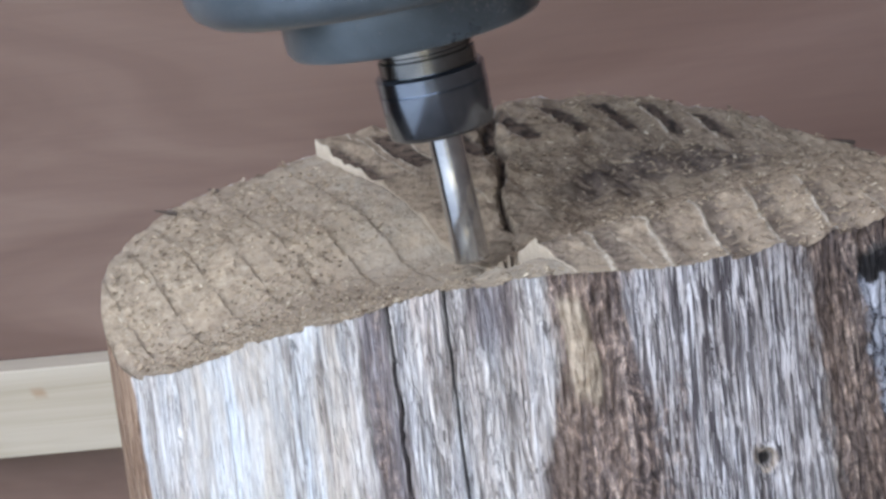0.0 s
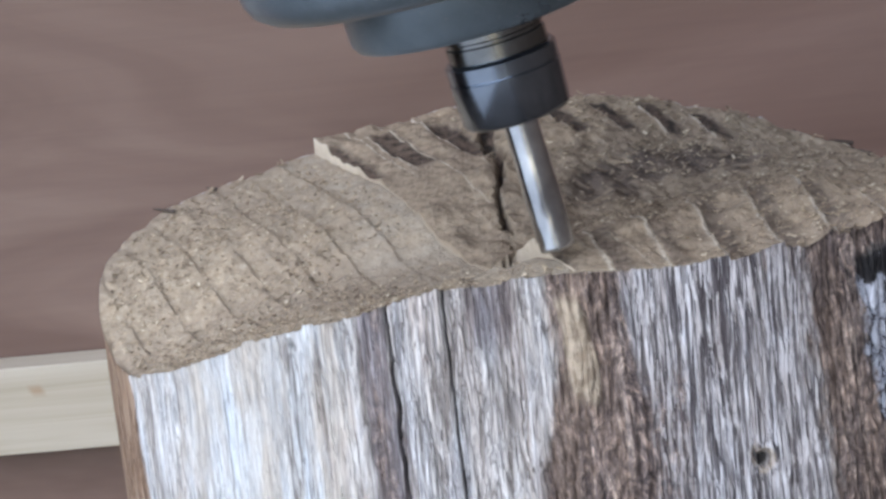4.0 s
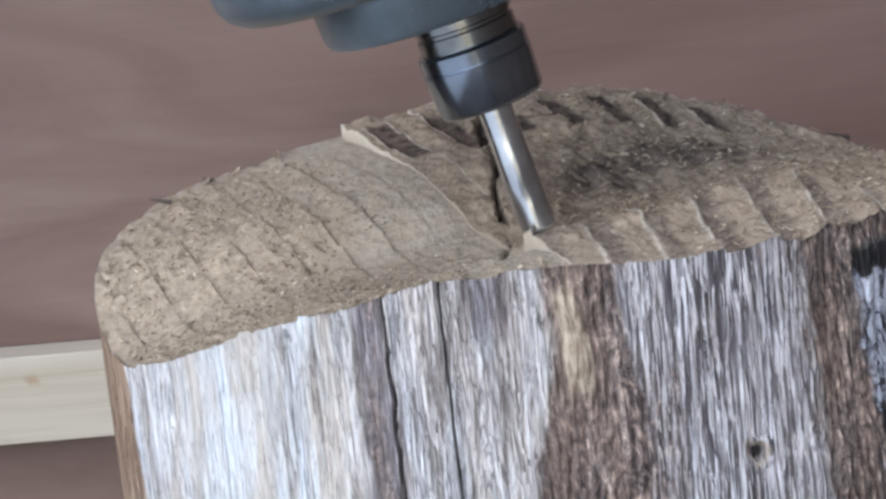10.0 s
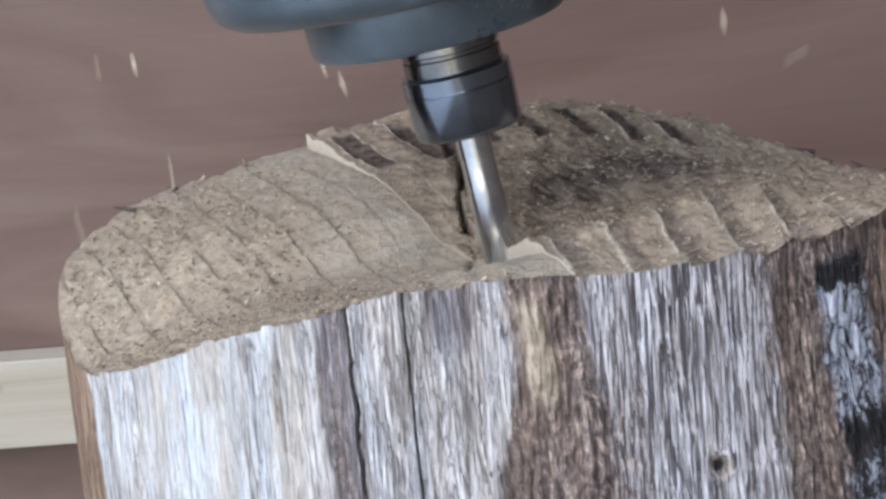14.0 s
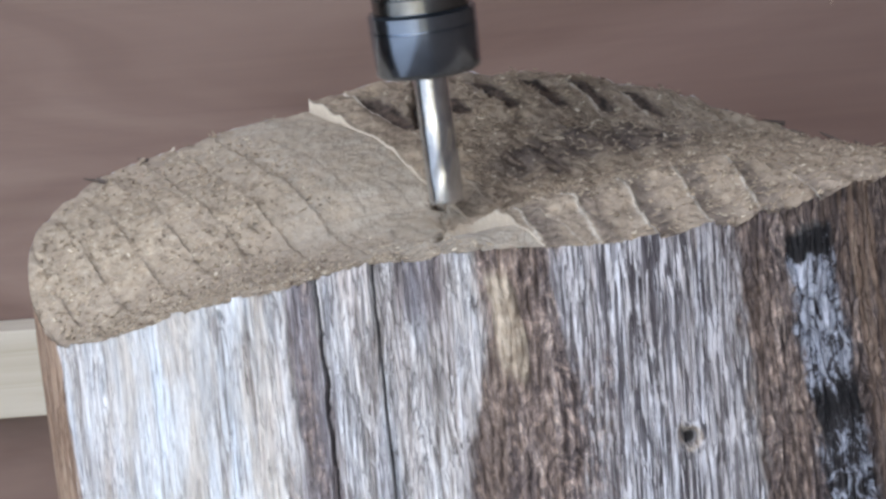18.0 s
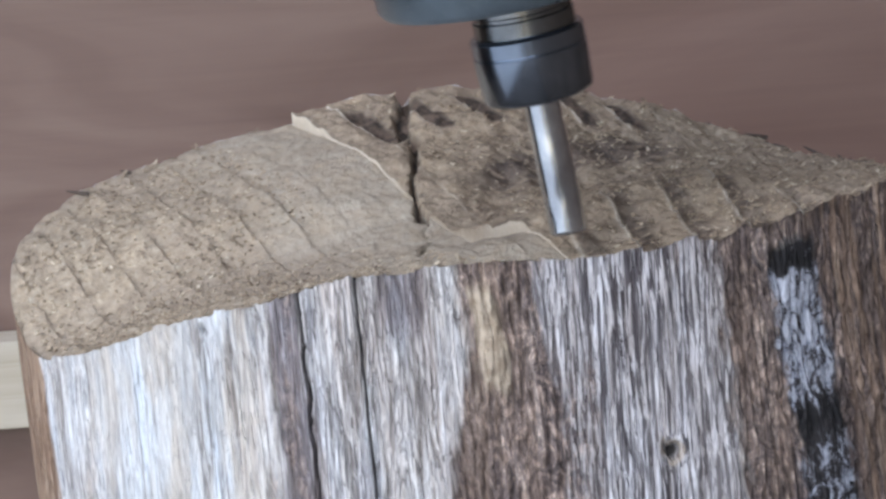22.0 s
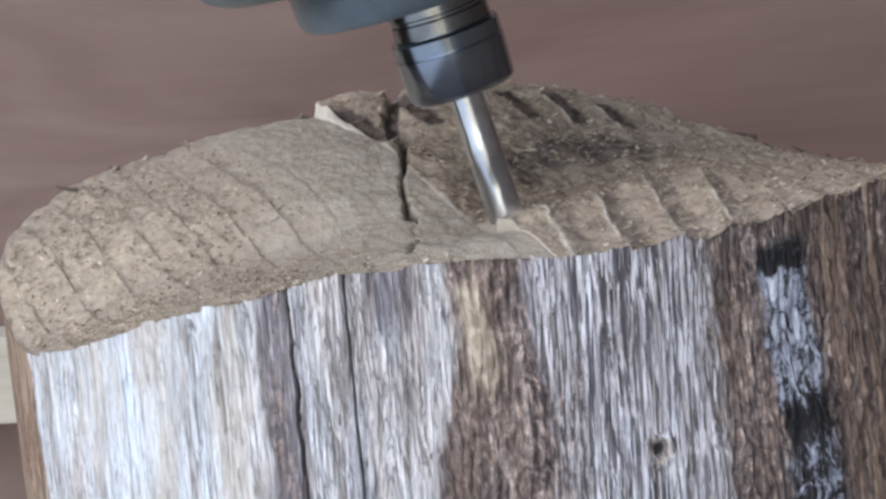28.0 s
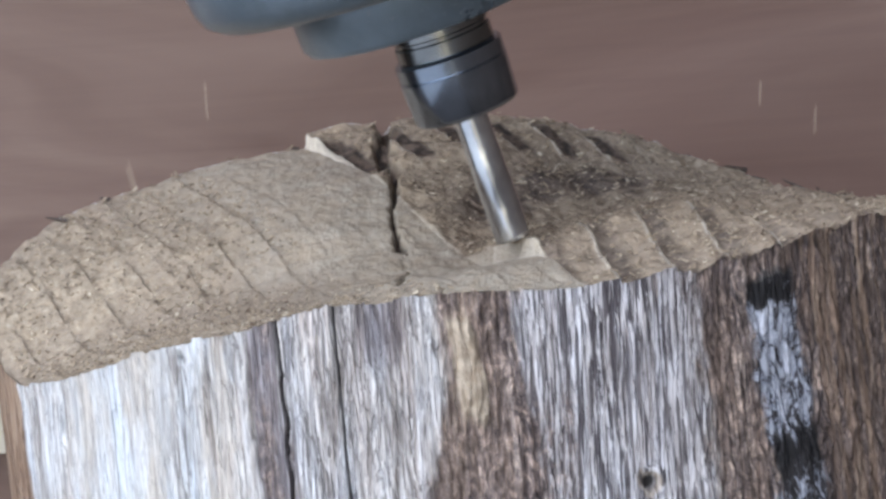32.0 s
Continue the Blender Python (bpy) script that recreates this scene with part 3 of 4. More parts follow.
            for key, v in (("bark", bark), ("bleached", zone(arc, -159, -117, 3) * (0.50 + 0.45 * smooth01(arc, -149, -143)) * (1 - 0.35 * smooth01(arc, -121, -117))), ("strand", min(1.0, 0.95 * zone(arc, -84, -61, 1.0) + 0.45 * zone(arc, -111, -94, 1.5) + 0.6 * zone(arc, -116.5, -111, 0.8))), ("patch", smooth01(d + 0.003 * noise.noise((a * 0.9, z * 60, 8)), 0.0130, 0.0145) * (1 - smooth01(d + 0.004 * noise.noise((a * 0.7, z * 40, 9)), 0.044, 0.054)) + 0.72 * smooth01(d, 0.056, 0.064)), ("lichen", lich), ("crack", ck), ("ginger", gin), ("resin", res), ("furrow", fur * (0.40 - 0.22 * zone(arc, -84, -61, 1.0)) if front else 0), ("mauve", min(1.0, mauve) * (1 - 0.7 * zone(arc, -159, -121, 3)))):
                lay[key].append(v)
    k, m = len(depths), len(angles)
    for i in range(m):
        p, q = i * k, ((i + 1) % m) * k
        for j in range(k - 1):
            faces.append((p + j, p + j + 1, q + j + 1, q + j))
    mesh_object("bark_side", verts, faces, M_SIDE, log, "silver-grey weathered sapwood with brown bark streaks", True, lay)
    foot = [(HALF_W * math.cos(radians(a)) + LEAN_X * (1 + 0.55 * math.cos(radians(a))) * 0.4, HALF_D * math.sin(radians(a)), 0.001) for a in range(0, 360, 5)]
    mesh_object("foot", foot, [tuple(range(71, -1, -1))], M_SIDE, log, "", False)


build_end()
build_side()

# ---- plywood wall and batten, with a floor and unseen light-shaping slabs added ----


def slab(name, lo, hi, mat, label="", kind="structure", bevel=0.0):
    bm = bmesh.new()
    box(bm, lo, hi, bevel)
    ob = part(name, bm, mat, None, label, False)
    tagged(ob, label, "", "", kind)
    return ob


slab("floor", (-6, -6, -0.10), (6, 4, 0.0), M_BOARD, "dark worn timber floor")
# pale strip out of view, added so nut and cutter mirror a bright stripe
slab("reflector_strip", (-3.40, -6, 0.0002), (-0.55, -0.25, 0.006), M_REFLECTOR, "unseen pale strip added to reflect as a bright stripe in the metal")
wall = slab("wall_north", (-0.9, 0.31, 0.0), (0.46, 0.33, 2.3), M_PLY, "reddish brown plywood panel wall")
# unseen wall, added to dim the right side and give dark reflections
slab("shade_wall_east", (0.29, -2.4, 0.0), (0.33, 0.309, 2.3), M_DARK, "dark wall out of view, added to block light and darken reflections")
# unseen wall, added to darken reflections at the metal's left edge
slab("shade_wall_west", (-0.90, -0.20, 0.0), (-0.86, 0.309, 2.3), M_DARK, "dark wall out of view, added to block light and darken reflections")


def build_batten():
    bm = bmesh.new()
    box(bm, (-0.84, 0.296, 0.2400), (0.285, 0.309, 0.2711), 0.0006)
    bmesh.ops.subdivide_edges(bm, edges=[e for e in bm.edges if abs(e.verts[0].co.x - e.verts[1].co.x) > 1], cuts=500)
    es = [e for e in bm.edges if abs(e.verts[0].co.z - e.verts[1].co.z) > 0.02]
    bmesh.ops.subdivide_edges(bm, edges=es, cuts=10, use_grid_fill=True)
    ob = part("batten", bm, M_PINE, None, "", False, {"knot": lambda c: max(0, 1 - math.hypot((c.x + 0.1765) / 0.0028, (c.z - 0.2615) / 0.0020)) ** 0.6})
    tagged(ob, "pale pine batten with a small knot, fixed along the plywood wall", "batten")


build_batten()

# ---- the router: cutter, collet nut, grey flange and red housing ----
NUT_R, BIT_R, REACH = 0.0141, 0.0044, 0.0350


def build_router():
    """Its origin is the cutter's tip, its axis is z."""
    top = tagged(new("router"), "red router with dusty grey flange and long steel cutter", "router")
    z0 = REACH
    dusty = {"dusty": lambda c: smooth01(c.x, -0.004, 0.022) * smooth01(c.z, z0 + 0.026, z0 + 0.040)}
    # cutter: two flutes on a round shank
    n, k, verts, faces = 48, 46, [], []
    for i in range(k):
        z = 0.0005 + (z0 + 0.006) * i / (k - 1)
        f = 1 - smooth01(z, 0.020, 0.026)
        for j in range(n):
            a = 2 * math.pi * j / n
            w = math.cos(2 * (a - z * 150))
            r = BIT_R * (1 - 0.03 * f * max(0, w) ** 2 + 0.04 * f)
            verts.append((r * math.cos(a), r * math.sin(a), z))
    for i in range(k - 1):
        for j in range(n):
            p, q = i * n + j, i * n + (j + 1) % n
            faces.append((p, q, q + n, p + n))
    faces.append(tuple(range(n - 1, -1, -1)))
    mesh_object("cutter", verts, faces, M_CARBIDE, top, "bright steel straight cutter")
    bm = bmesh.new()
    solid_lathe(bm, [(0.0062, z0 + 0.0012), (0.0066, z0), (0.0124, z0), (0.0132, z0 + 0.0005), (0.0136, z0 + 0.0013), (NUT_R, z0 + 0.0118), (NUT_R - 0.0003, z0 + 0.0120), (NUT_R - 0.0003, z0 + 0.0122), (NUT_R - 0.0001, z0 + 0.0124), (NUT_R, z0 + 0.0160), (NUT_R - 0.0006, z0 + 0.0168), (0.0126, z0 + 0.0170)], 96)
    part("collet_nut", bm, M_NUT, top, "dark blackened steel collet nut")
    bm = bmesh.new()
    ring_lathe(bm, [(0.0085, z0 + 0.0168), (0.0126, z0 + 0.0168), (0.0126, z0 + 0.0205), (0.0121, z0 + 0.0209), (0.0121, z0 + 0.0217), (0.0126, z0 + 0.0221), (0.0125, z0 + 0.0270), (0.0117, z0 + 0.0276), (0.0117, z0 + 0.0280), (0.0085, z0 + 0.0280)], 80)
    part("spindle_collar", bm, M_STEEL, top, "worn bright steel spindle collar")
    h = z0 + 0.0262
    bm = bmesh.new()
    solid_lathe(bm, [(0.0292, h), (0.0318, h + 0.0006), (0.0329, h + 0.0022), (0.0335, h + 0.0142)], 120)
    bmesh.ops.translate(bm, vec=(-0.0012, 0, 0), verts=bm.verts)
    part("bearing_hub", bm, M_GREY, top, "grey cast bearing hub", True, dusty)
    h += 0.0138
    bm = bmesh.new()
    solid_lathe(bm, [(0.0480, h), (0.0522, h + 0.0008), (0.0550, h + 0.0028), (0.0566, h + 0.0062), (0.0578, h + 0.0150), (0.0574, h + 0.0158)], 160)
    part("flange", bm, M_GREY, top, "grey cast flange caked with wood dust", True, dusty)
    h += 0.0157
    # red housing: a low ring, then walls between window openings, then a closing ring; turned a little on the flange
    seat = Matrix.Rotation(radians(3), 4, "Z") @ Matrix.Diagonal((0.957, 0.957, 1, 1))
    red = {"dusty": lambda c: 0.45 + 0.55 * smooth01(c.x, -0.01, 0.025)}
    bm = bmesh.new()
    ring_lathe(bm, [(0.046, h), (0.0594, h), (0.0594, h + 0.0040), (0.0588, h + 0.0052), (0.046, h + 0.0052)], 160)
    bm.transform(seat)
    ring = part("housing_ring", bm, M_RED, top, "red painted cast ring", True, red)
    bm = bmesh.new()
    ring_lathe(bm, [(0.0462, h + 0.0050), (0.0583, h + 0.0050), (0.0580, h + 0.0055), (0.052, h + 0.0062), (0.0465, h + 0.0070)], 90)
    for v in bm.verts:
        if v.co.z > h + 0.0053:
            v.co.z += 0.0006 * noise.noise((v.co.x * 180, v.co.y * 180, 3))
    bm.transform(seat)
    part("dust_layer", bm, M_CUT, ring, "beige wood dust lying on the ledge")
    for a0, a1, r1, r0, nm in ((-89, 62, 0.0592, 0.0520, "housing_wall"), (-131, -115, 0.0600, 0.0500, "housing_pillar"), (-180, -169, 0.0600, 0.0500, "housing_pillar"), (146, 168, 0.0592, 0.0520, "housing_wall"), (82, 118, 0.0592, 0.0520, "housing_wall")):
        bm = bmesh.new()
        z1 = h + 0.048
        lathe(bm, [(r0, h + 0.005), (r1, h + 0.005), (r1 - 0.0004, z1), (r0, z1)], max(4, int((a1 - a0) / 3)), a0, a1)
        bm.transform(seat)
        part(nm, bm, M_RED, top, "", True, red)
    lugs = []
    for ang, r1, hw in ((-123, 0.0626, 0.0046), (-177, 0.0672, 0.0050)):
        bm = bmesh.new()
        box(bm, (0.0535, -hw, h + (0.0002 if ang > -150 else 0.0050)), (r1, hw, h + 0.034), 0.0022)
        bmesh.ops.transform(bm, matrix=Matrix.Rotation(radians(ang), 4, "Z"), verts=bm.verts)
        bm.transform(seat)
        lugs.append(part("housing_lug", bm, M_RED, top, "", True, red))
        # a raised dark strip gives the shade of the lug's clamping slot
        bm = bmesh.new()
        if ang > -150:
            box(bm, (r1 - 0.0012, -0.0034, h + 0.0006), (r1 + 0.0003, -0.0020, h + 0.0120), 0.0003)
        else:
            box(bm, (0.0605, hw - 0.0012, h + 0.0060), (0.0622, hw + 0.0003, h + 0.0330), 0.0003)
        bm.transform(seat @ Matrix.Rotation(radians(ang), 4, "Z"))
        part("clamp_slot_shade", bm, M_NAVY, lugs[-1], "dark dusty strip standing in for a shaded clamping slot", True, {"dusty": lambda c: 0.6})
    bm = bmesh.new()
    ring_lathe(bm, [(0.046, h + 0.048), (0.0596, h + 0.048), (0.0596, h + 0.062), (0.046, h + 0.062)], 120)
    bm.transform(seat)
    part("housing_ring", bm, M_RED, top, "", True, red)
    bm = bmesh.new()
    solid_lathe(bm, [(0.030, h - 0.0002), (0.030, h + 0.010), (0.038, h + 0.016), (0.0405, h + 0.020), (0.0405, h + 0.0615)], 60)
    bm.transform(seat)
    motor = part("motor", bm, M_NAVY, top, "navy motor can sprinkled with wood dust", True, {"dusty": lambda c: 0.70})
    for i in range(9):
        bm = bmesh.new()
        box(bm, (0.0395, -0.0016, h + 0.018), (0.0425, 0.0016, h + 0.060), 0.0004)
        bmesh.ops.transform(bm, matrix=Matrix.Rotation(radians(-165 + i * 17), 4, "Z"), verts=bm.verts)
        bm.transform(seat)
        part("motor_rib", bm, M_NAVY, motor, "", True, {"dusty": lambda c: 0.70})
    bm = bmesh.new()
    solid_lathe(bm, [(0.044, h + 0.062), (0.050, h + 0.0625), (0.050, h + 0.16), (0.044, h + 0.165)], 60)
    bm.transform(seat)
    part("motor_body", bm, M_NAVY, top, "", True, {"dusty": lambda c: 0.3})
    # threaded studs that stick out of the lugs, and small screws inside the windows
    for lug, (base, way, ln) in zip(lugs, (((-0.0268, -0.0500, h + 0.0140), (-0.88, -0.47, 0.0), 0.0215), ((-0.0565, -0.0090, h + 0.0222), (-0.88, -0.47, 0.0), 0.0250))):
        bm = bmesh.new()
        prof, z, r = [], 0.0, 0.0030
        while z < ln - 0.0012:
            prof += [(r - 0.00045, z), (r, z + 0.0005)]
            z += 0.0010
        solid_lathe(bm, prof + [(r - 0.0004, ln - 0.0006), (r - 0.0011, ln)], 20)
        rot = Vector((0, 0, 1)).rotation_difference(Vector(way)).to_matrix().to_4x4()
        bmesh.ops.transform(bm, matrix=Matrix.Translation(base) @ rot, verts=bm.verts)
        part("threaded_stud", bm, M_ZINC, lug, "zinc-plated threaded stud")
    for ang, rr in ((-66, 0.046), (-127, 0.047)):
        bm = bmesh.new()
        solid_lathe(bm, [(0.0034, 0), (0.0034, 0.0028), (0.0026, 0.0036)], 6 if ang == -66 else 16)
        bmesh.ops.transform(bm, matrix=Matrix.Translation((rr * math.cos(radians(ang)), rr * math.sin(radians(ang)), h + 0.0050)), verts=bm.verts)
        bm.transform(seat)
        part("screw_head", bm, M_ZINC, ring, "zinc-plated screw head")
    return top


router = build_router()

# ---- wood that the passes take away, piece by piece ----
PASSES = [
    [(-0.020, 7.9), (-0.011, 8.05), (0.043, 8.5), (0.107, 9.0), (0.121, 9.5), (0.128, 10.0), (0.145, 10.5), (0.187, 11.0)],
    [(-0.020, 16.9), (-0.014, 17.0), (0.041, 17.5), (0.098, 18.0), (0.124, 18.5), (0.1275, 19.0), (0.140, 19.5), (0.176, 20.0)],
    [(-0.020, 25.9), (-0.014, 26.0), (0.041, 26.5), (0.098, 27.0), (0.120, 27.5), (0.1295, 28.0), (0.139, 28.5), (0.158, 29.0), (0.202, 29.5)],
]


def build_pieces():
    """Strips of rough wood ahead of the cutter, broken into small pieces; each is thrown off when the cutter reaches it."""
    rng = random.Random(4)
    made = []
    for k, passing in enumerate(PASSES):
        q0, q1 = RIDGE[k], RIDGE[k + 1]
        for half in range(2):
            qa, qb = q0 + (q1 - q0) * half / 2, q0 + (q1 - q0) * (half + 1) / 2
            s0, s1 = chord((qa + qb) / 2)
            count = 30
            for i in range(count):
                sa, sb = s0 + (s1 - s0) * i / count, s0 + (s1 - s0) * (i + 1) / count
                nx, ny = 7, 6
                pts = []
                for a in range(ny + 1):
                    for b in range(nx + 1):
                        q = qa + (qb - qa) * b / nx
                        ca, cb = chord(q)
                        s = min(cb - 0.0002, max(ca + 0.0002, sa + (sb - sa) * a / ny))
                        if i == 0 and a == 0:
                            s = ca + 0.0002
                        if i == count - 1 and a == ny:
                            s = cb - 0.0002
                        x, y = to_xy(s, q)
                        zc = height(x, y, True)
                        pts.append((x, y, max(zc + 0.0004, height(x, y, False)) - 0.004 * check(s, q), zc - 0.0003 - 0.006 * check(s, q), q, s))
                cx, cy, cz = (sum(p[j] for p in pts) / len(pts) for j in range(3))
                m = nx + 1
                verts = [(p[0] - cx, p[1] - cy, p[2] - cz) for p in pts] + [(p[0] - cx, p[1] - cy, p[3] - cz) for p in pts]
                faces = []
                for a in range(ny):
                    for b in range(nx):
                        o = a * m + b
                        faces.append((o, o + m, o + m + 1, o + 1))
                        o += len(pts)
                        faces.append((o, o + 1, o + m + 1, o + m))
                loop = [b for b in range(m)] + [a * m + nx for a in range(1, ny + 1)] + [ny * m + b for b in range(nx - 1, -1, -1)] + [a * m for a in range(ny - 1, 0, -1)]
                for u, v in zip(loop, loop[1:] + loop[:1]):
                    faces.append((u, v, v + len(pts), u + len(pts)))
                rim = [half == 0 and abs(p[4] - q0) < 0.0003 for p in pts]
                rim_white = [(0.80 * (1 - smooth01(p[5], *((0.02, 0.045), (0.03, 0.060), (0.05, 0.085))[k])) + 0.4 * smooth01(p[5], 0.114, 0.128)) if edge else splinter(p[5], p[4]) for p, edge in zip(pts, rim)]
                lay = {"white": rim_white + [0.35 * v for v in rim_white], "fresh": [0.0] * len(pts) + [1.0] * len(pts), "old": [1.0] * len(pts) + [0.0] * len(pts), "pith_shade": [0.0 if edge else dark_tone(p[5], p[4], 0.0) for p, edge in zip(pts, rim)] * 2,
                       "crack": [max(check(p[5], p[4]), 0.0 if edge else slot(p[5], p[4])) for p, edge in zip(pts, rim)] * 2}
                ob = mesh_object("wood_piece", verts, faces, M_CUT, None, "", True, lay)
                ob.data.set_sharp_from_angle(angle=radians(35))
                tagged(ob, "small rough piece of tan wood milled off the log", "wood piece", "wood milled away by the cutter")
                ob.location = (cx, cy, cz)
                t0 = float(np.interp((sa + sb) / 2 - 0.003, [s for s, _ in passing], [t for _, t in passing]))
                made.append((ob, (cx, cy, cz), t0, rng.uniform(-4.6, -3.2), rng.uniform(0.2, 0.4), rng.uniform(0.4, 1.0), rng.uniform(-1, 1), rng.uniform(-1, 1)))
    return made


pieces = build_pieces()

# ---- shavings that lie on the milled end ----


def build_shavings():
    rng = random.Random(11)
    verts, faces = [], []

    def flake(x, y, z, size):
        n = rng.choice((2, 3, 3, 4))
        w, ln = size * rng.uniform(0.25, 0.55), size
        rot = Euler((rng.uniform(-0.45, 0.45), rng.uniform(-0.45, 0.45), rng.uniform(0, 6.28))).to_matrix()
        bend, base = rng.uniform(0.0, 0.7), len(verts)
        for i in range(n + 1):
            f = i / n - 0.5
            for e in (-0.5, 0.5):
                for th in (0, 1):
                    p = rot @ Vector((f * ln, e * w * (1 - 0.6 * abs(f)), bend * f * f * ln + th * 0.00018))
                    verts.append((x + p.x, y + p.y, z + p.z + 0.0002))
        for i in range(n):
            o = base + i * 4
            for a, b, c, d in ((0, 2, 6, 4), (1, 5, 7, 3), (0, 4, 5, 1), (2, 3, 7, 6)):
                faces.append((o + a, o + b, o + c, o + d))
        faces.append((base, base + 1, base + 3, base + 2))
        o = base + n * 4
        faces.append((o, o + 2, o + 3, o + 1))

    count = 0
    while count < 7500:
        r, a = math.sqrt(rng.random()), rng.uniform(0, 6.283)
        x, y = HALF_W * 0.985 * r * math.cos(a), HALF_D * 0.985 * r * math.sin(a)
        s, q = to_sq(x, y)
        if -0.012 < q < 0.020 or abs(q - RIDGE[3]) < 0.002 or check(s, q) > 0.1 or q > 0.02 and slot(s, q) > 0.1:
            continue
        dens = 0.9 if q < -0.03 else 0.35 if q < 0 else 0.45
        if 0.060 < s < 0.100 and q > 0.02:
            dens = 0.5
        if rng.random() > dens * (0.35 + 0.65 * smooth01(noise.noise((x * 40, y * 40, 6)), -0.3, 0.3)):
            continue
        flake(x, y, height(x, y, q < RIDGE[3]), rng.choice((0.0005, 0.0006, 0.0008, 0.0010, 0.0014) if q < 0.02 else (0.0006, 0.0008, 0.0010, 0.0014, 0.0018)) * rng.uniform(0.7, 1.2))
        count += 1
    for _ in range(90):
        a = rng.uniform(0, 6.283)
        x, y = HALF_W * 0.985 * math.cos(a), HALF_D * 0.985 * math.sin(a)
        flake(x, y, height(x, y, to_sq(x, y)[1] < RIDGE[3]) + 0.0006, rng.uniform(0.0010, 0.0028))
    ob = mesh_object("wood_shavings", verts, faces, M_FLAKE, None, "", False)
    tagged(ob, "loose tan wood shavings scattered over the milled log end", "shavings", "", "stuff")


build_shavings()


def build_bark_splinters():
    """A few dark slivers of bark that stand up along the log's edge."""
    rng = random.Random(5)
    for a, ln in ((150.5, 0.006), (140, 0.003), (48, 0.007), (44, 0.005), (38, 0.006), (32, 0.004), (28, 0.006), (110, 0.003)):
        x, y = outline(a)
        z = height(x, y, to_sq(x, y)[1] < RIDGE[3])
        bm = bmesh.new()
        bmesh.ops.create_cone(bm, cap_ends=True, segments=5, radius1=0.0008, radius2=0.0002, depth=ln)
        rot = Euler((rng.uniform(-0.4, 0.4), 1.25 + rng.uniform(-0.25, 0.25), rng.uniform(-0.4, 0.4) + (2.9 if a > 90 else 2.7))).to_matrix().to_4x4()
        bmesh.ops.transform(bm, matrix=Matrix.Translation((x * 0.995, y * 0.995, z + 0.0006)) @ rot, verts=bm.verts)
        part("bark_splinter", bm, M_DARK, log, "dark splinter of bark", False)


build_bark_splinters()

# ---- chips in the air ----
BURSTS = [(4.7, 1.1, 34), (13.7, 1.1, 30), (22.75, 1.0, 40), (31.7, 0.6, 42), (6.0, 0.8, 8), (24.75, 0.6, 26), (17.9, 0.7, 8), (27.3, 0.8, 8), (8.8, 0.8, 6), (0.5, 0.8, 8)]


def build_chips():
    """Small curled chips that the cutter throws up and that fall behind the log."""
    rng = random.Random(23)
    made = []
    for t, spread, count in BURSTS:
        for _ in range(count):
            ln, w, bend = rng.uniform(0.0022, 0.0058), rng.uniform(0.0007, 0.0017), rng.uniform(0.3, 1.2)
            verts, faces, n = [], [], 5
            for i in range(n + 1):
                f = i / n - 0.5
                for e in (-0.5, 0.5):
                    for th in (0, 1):
                        verts.append((e * w * (1 - abs(f)), bend * f * f * ln + th * 0.0003, f * ln))
            for i in range(n):
                o = i * 4
                for a, b, c, d in ((0, 2, 6, 4), (1, 5, 7, 3), (0, 4, 5, 1), (2, 3, 7, 6)):
                    faces.append((o + a, o + b, o + c, o + d))
            faces += [(0, 1, 3, 2), (n * 4, n * 4 + 2, n * 4 + 3, n * 4 + 1)]
            ob = mesh_object("flying_chip", verts, faces, M_CHIP, None, "", False)
            tagged(ob, "small curled pale wood chip thrown up by the cutter", "wood chip", "chips thrown by the cutter")
            made.append((ob, t + rng.uniform(-0.5, 0.5) * spread, rng.uniform(-0.16, 0.15), rng.uniform(0.12, 0.26), rng.uniform(0.29, 0.385), rng.uniform(-0.12, 0.12), rng.uniform(-0.5, 0.5)))
    return made


chips = build_chips()


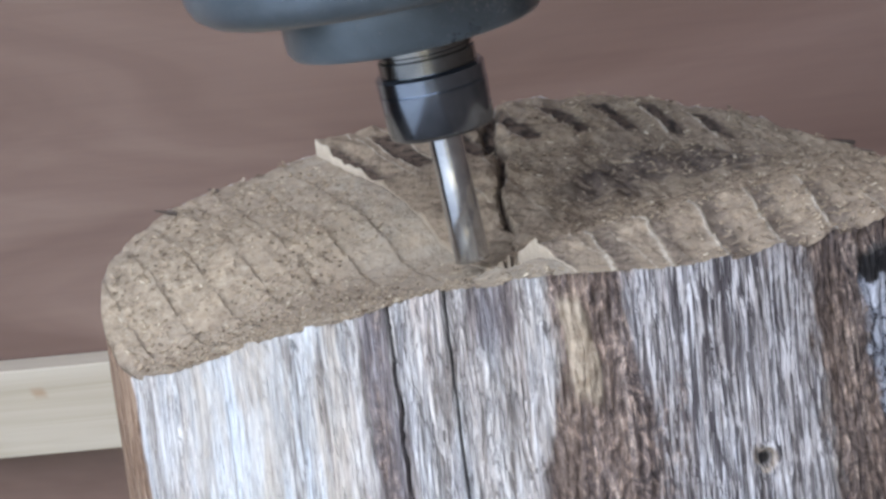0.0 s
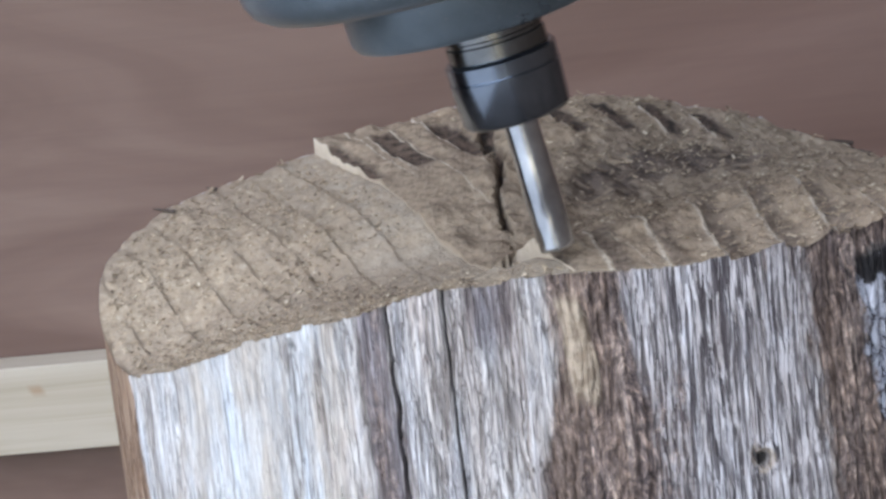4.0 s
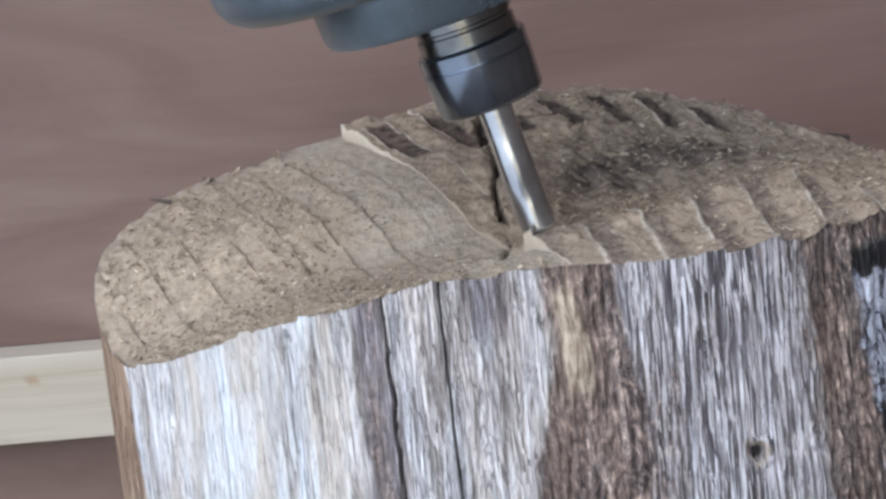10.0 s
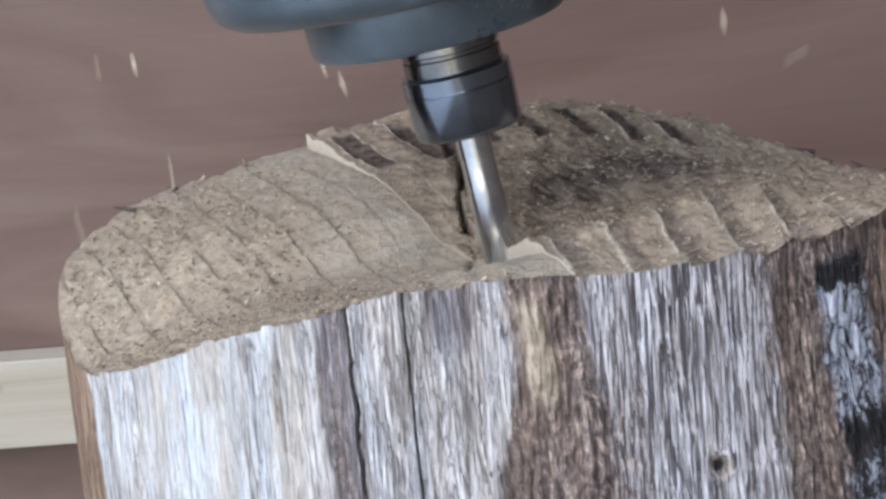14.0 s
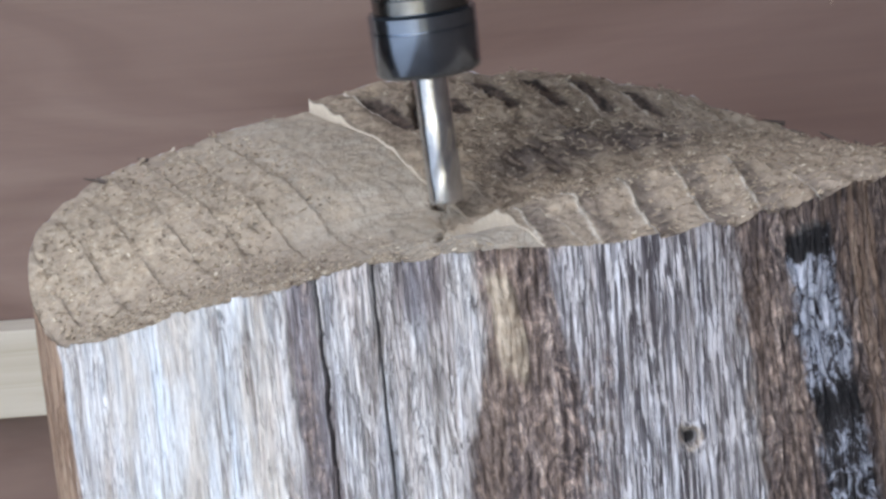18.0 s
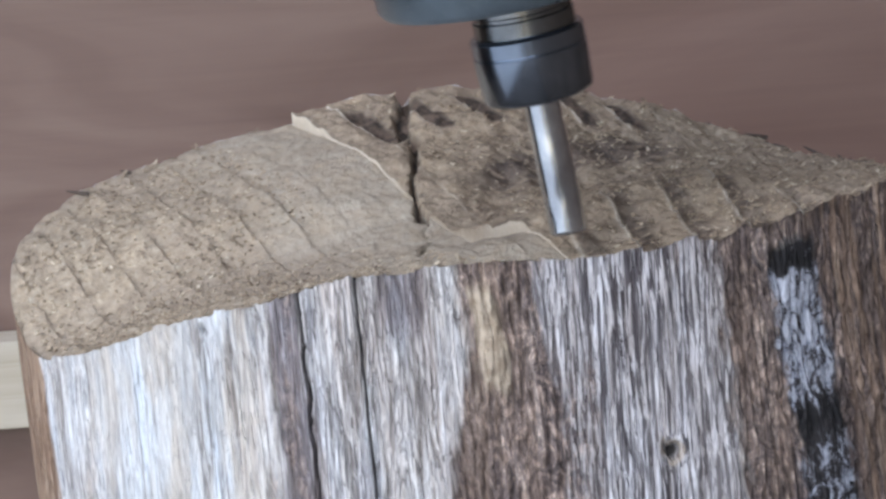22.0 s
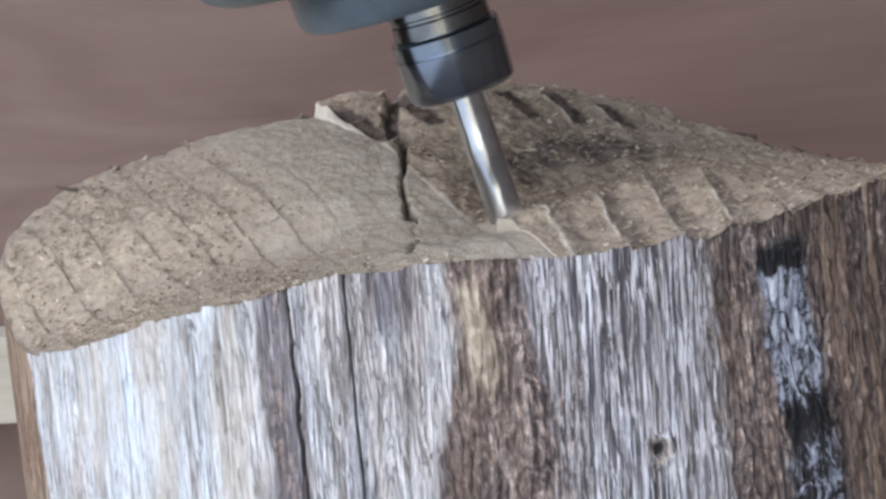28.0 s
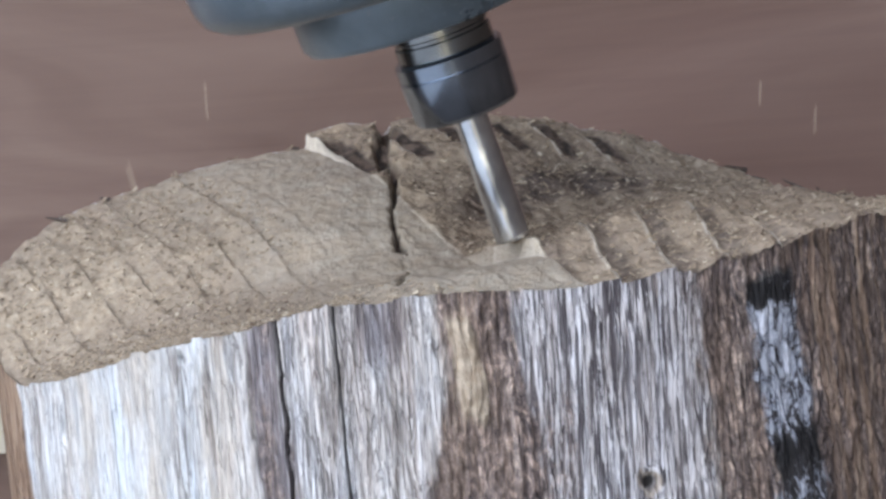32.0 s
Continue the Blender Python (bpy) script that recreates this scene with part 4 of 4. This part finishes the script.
def motions():
    tool_rows = [
        (0.0, -0.0240, -0.0324, 0.3955, -4.1, -7.3), (0.5, -0.0154, -0.0499, 0.3991, -4.5, -18.4), (1.0, -0.0128, -0.0544, 0.4037, -5.8, -15.6),
        (1.5, -0.0051, -0.0700, 0.4065, -5.3, -11.3), (2.0, 0.0126, -0.1074, 0.3986, -5.2, -10.5), (2.5, 0.0305, -0.1451, 0.3888, -1.6, -12.1),
        (3.0, 0.0283, -0.1391, 0.3975, -0.6, -9.2), (3.5, 0.0109, -0.1002, 0.4059, -3.0, -9.1), (4.0, -0.0022, -0.0706, 0.4081, -4.1, -11.5),
        (4.5, -0.0095, -0.0535, 0.4034, -4.9, -19.3), (5.0, -0.0129, -0.0450, 0.3958, -7.7, -12.2), (5.5, -0.0198, -0.0288, 0.3971, -6.2, -11.4),
        (6.0, -0.0409, 0.0180, 0.4006, -5.0, -7.4), (6.5, -0.0672, 0.0762, 0.3981, -3.4, -6.6), (7.0, -0.0852, 0.1165, 0.3835, -2.3, -9.7),
        (7.5, -0.0796, 0.1055, 0.3883, -2.5, -10.9), (8.0, -0.0661, 0.0773, 0.3994, -3.4, -7.3), (8.5, -0.0431, 0.0286, 0.4039, -4.2, -6.4),
        (9.0, -0.0155, -0.0303, 0.3964, -4.1, -5.0), (9.5, -0.0090, -0.0434, 0.3979, -4.9, -9.8), (10.0, -0.0051, -0.0505, 0.4048, -5.5, -15.4),
        (10.5, 0.0024, -0.0657, 0.4090, -5.2, -10.3), (11.0, 0.0201, -0.1031, 0.4021, -4.7, -11.0), (11.5, 0.0380, -0.1408, 0.3902, -1.8, -9.4),
        (12.0, 0.0407, -0.1455, 0.3944, -0.6, -9.1), (12.5, 0.0258, -0.1121, 0.4039, -2.0, -9.1), (13.0, 0.0085, -0.0732, 0.4092, -4.0, -9.3),
        (13.5, -0.0006, -0.0523, 0.4053, -5.5, -16.6), (14.0, -0.0057, -0.0401, 0.3967, -5.6, -9.8), (14.5, -0.0108, -0.0280, 0.3970, -5.3, -8.8),
        (15.0, -0.0224, -0.0017, 0.3989, -4.9, -9.4), (15.5, -0.0460, 0.0508, 0.3994, -3.7, -7.0), (16.0, -0.0700, 0.1041, 0.3893, -3.1, -8.5),
        (16.5, -0.0725, 0.1107, 0.3882, -3.3, -12.4), (17.0, -0.0596, 0.0838, 0.3994, -3.8, -8.7), (17.5, -0.0360, 0.0337, 0.4068, -5.2, -6.6),
        (18.0, -0.0117, -0.0180, 0.3985, -5.8, -3.3), (18.5, -0.0004, -0.0414, 0.3984, -5.7, -9.9), (19.0, 0.0014, -0.0442, 0.4033, -5.7, -12.7),
        (19.5, 0.0071, -0.0555, 0.4084, -5.3, -8.1), (20.0, 0.0227, -0.0883, 0.4059, -4.0, -8.3), (20.5, 0.0420, -0.1289, 0.3947, -1.8, -9.0),
        (21.0, 0.0523, -0.1501, 0.3945, -0.6, -9.0), (21.5, 0.0390, -0.1201, 0.4019, -2.1, -6.5), (22.0, 0.0215, -0.0810, 0.4109, -3.9, -8.2),
        (22.5, 0.0085, -0.0516, 0.4082, -5.9, -13.5), (23.0, 0.0054, -0.0437, 0.4009, -5.8, -14.7), (23.5, 0.0006, -0.0321, 0.3970, -5.6, -6.3),
        (24.0, -0.0115, -0.0047, 0.4017, -5.2, -7.3), (24.5, -0.0364, 0.0504, 0.4042, -4.8, -5.9), (25.0, -0.0580, 0.0985, 0.3956, -3.2, -10.6),
        (25.5, -0.0652, 0.1152, 0.3859, -3.4, -11.6), (26.0, -0.0518, 0.0874, 0.3993, -4.0, -8.7), (26.5, -0.0282, 0.0373, 0.4068, -5.3, -6.6),
        (27.0, -0.0039, -0.0144, 0.3985, -5.7, -3.3), (27.5, 0.0059, -0.0346, 0.3985, -5.6, -6.6), (28.0, 0.0105, -0.0434, 0.4031, -6.2, -14.8),
        (28.5, 0.0143, -0.0505, 0.4076, -5.5, -14.4), (29.0, 0.0230, -0.0683, 0.4108, -3.4, -7.2), (29.5, 0.0420, -0.1084, 0.4016, -2.8, -6.7),
        (30.0, 0.0600, -0.1464, 0.3936, -1.7, -9.4), (30.5, 0.0558, -0.1361, 0.3988, -3.2, -9.2), (31.0, 0.0390, -0.0985, 0.4095, -4.7, -7.2),
        (31.5, 0.0227, -0.0619, 0.4124, -4.0, -9.1), (32.0, 0.0147, -0.0435, 0.4062, -4.7, -15.8),
    ]
    walk(router, [(t, pose(x, y, z, rx, ry, 0)) for t, x, y, z, rx, ry in tool_rows])
    for ob, (x, y, z), t0, vx, vy, vz, a, b in pieces:
        rows = [(0.0, pose(x, y, z)), (t0, pose(x, y, z))]
        land = (vz + math.sqrt(vz * vz + 2 * 9.81 * (z - 0.004))) / 9.81
        for f in (0.1, 0.25, 0.5, 0.75, 1.0):
            u = land * f
            yy = min(0.27, y + vy * u * 0.6)
            rows.append((t0 + u, pose(x + vx * u, yy, max(0.004, z + vz * u - 4.905 * u * u), 75 * a * f * 2, 75 * b * f * 2, 60 * a * f)))
        rows.append((32.0, rows[-1][1]))
        walk(ob, rows)
    for ob, t, x, y, z, vx, a in chips:
        # from the log's top up to its peak, then down behind the log; it lies on the floor in the end
        x0, y0 = to_xy(0.10, -0.004)
        rise, fall = 0.28, (z + 0.048) / 0.85 + 0.08
        t1 = max(rise + 0.02, t)

        def flight(tt):
            if tt < t1:
                f = max(0.0, (tt - t1 + rise) / rise)
                return pose(x0 + (x - x0) * f, y0 + (y - y0) * f, 0.384 + (z + 0.05 - 0.384) * (2 * f - f * f), 70 * a * f, 50 * a * f, 0)
            u = min(fall, tt - t1)
            f = u / fall
            return pose(x + vx * u, y, max(0.002, z + 0.05 - 0.85 * (u - 0.08 * (1 - math.exp(-u / 0.08)))), 70 * a + 60 * f * a, 50 * a, 40 * f * a)

        times = [0.0] + [t1 - rise + rise * f for f in (0, 0.25, 0.5, 0.75, 1.0)] + [t1 + fall * f for f in (0.25, 0.5, 0.75, 1.0)]
        walk(ob, [(tt, flight(tt)) for tt in times if tt < 31.98] + [(32.0, flight(32.0))])


motions()
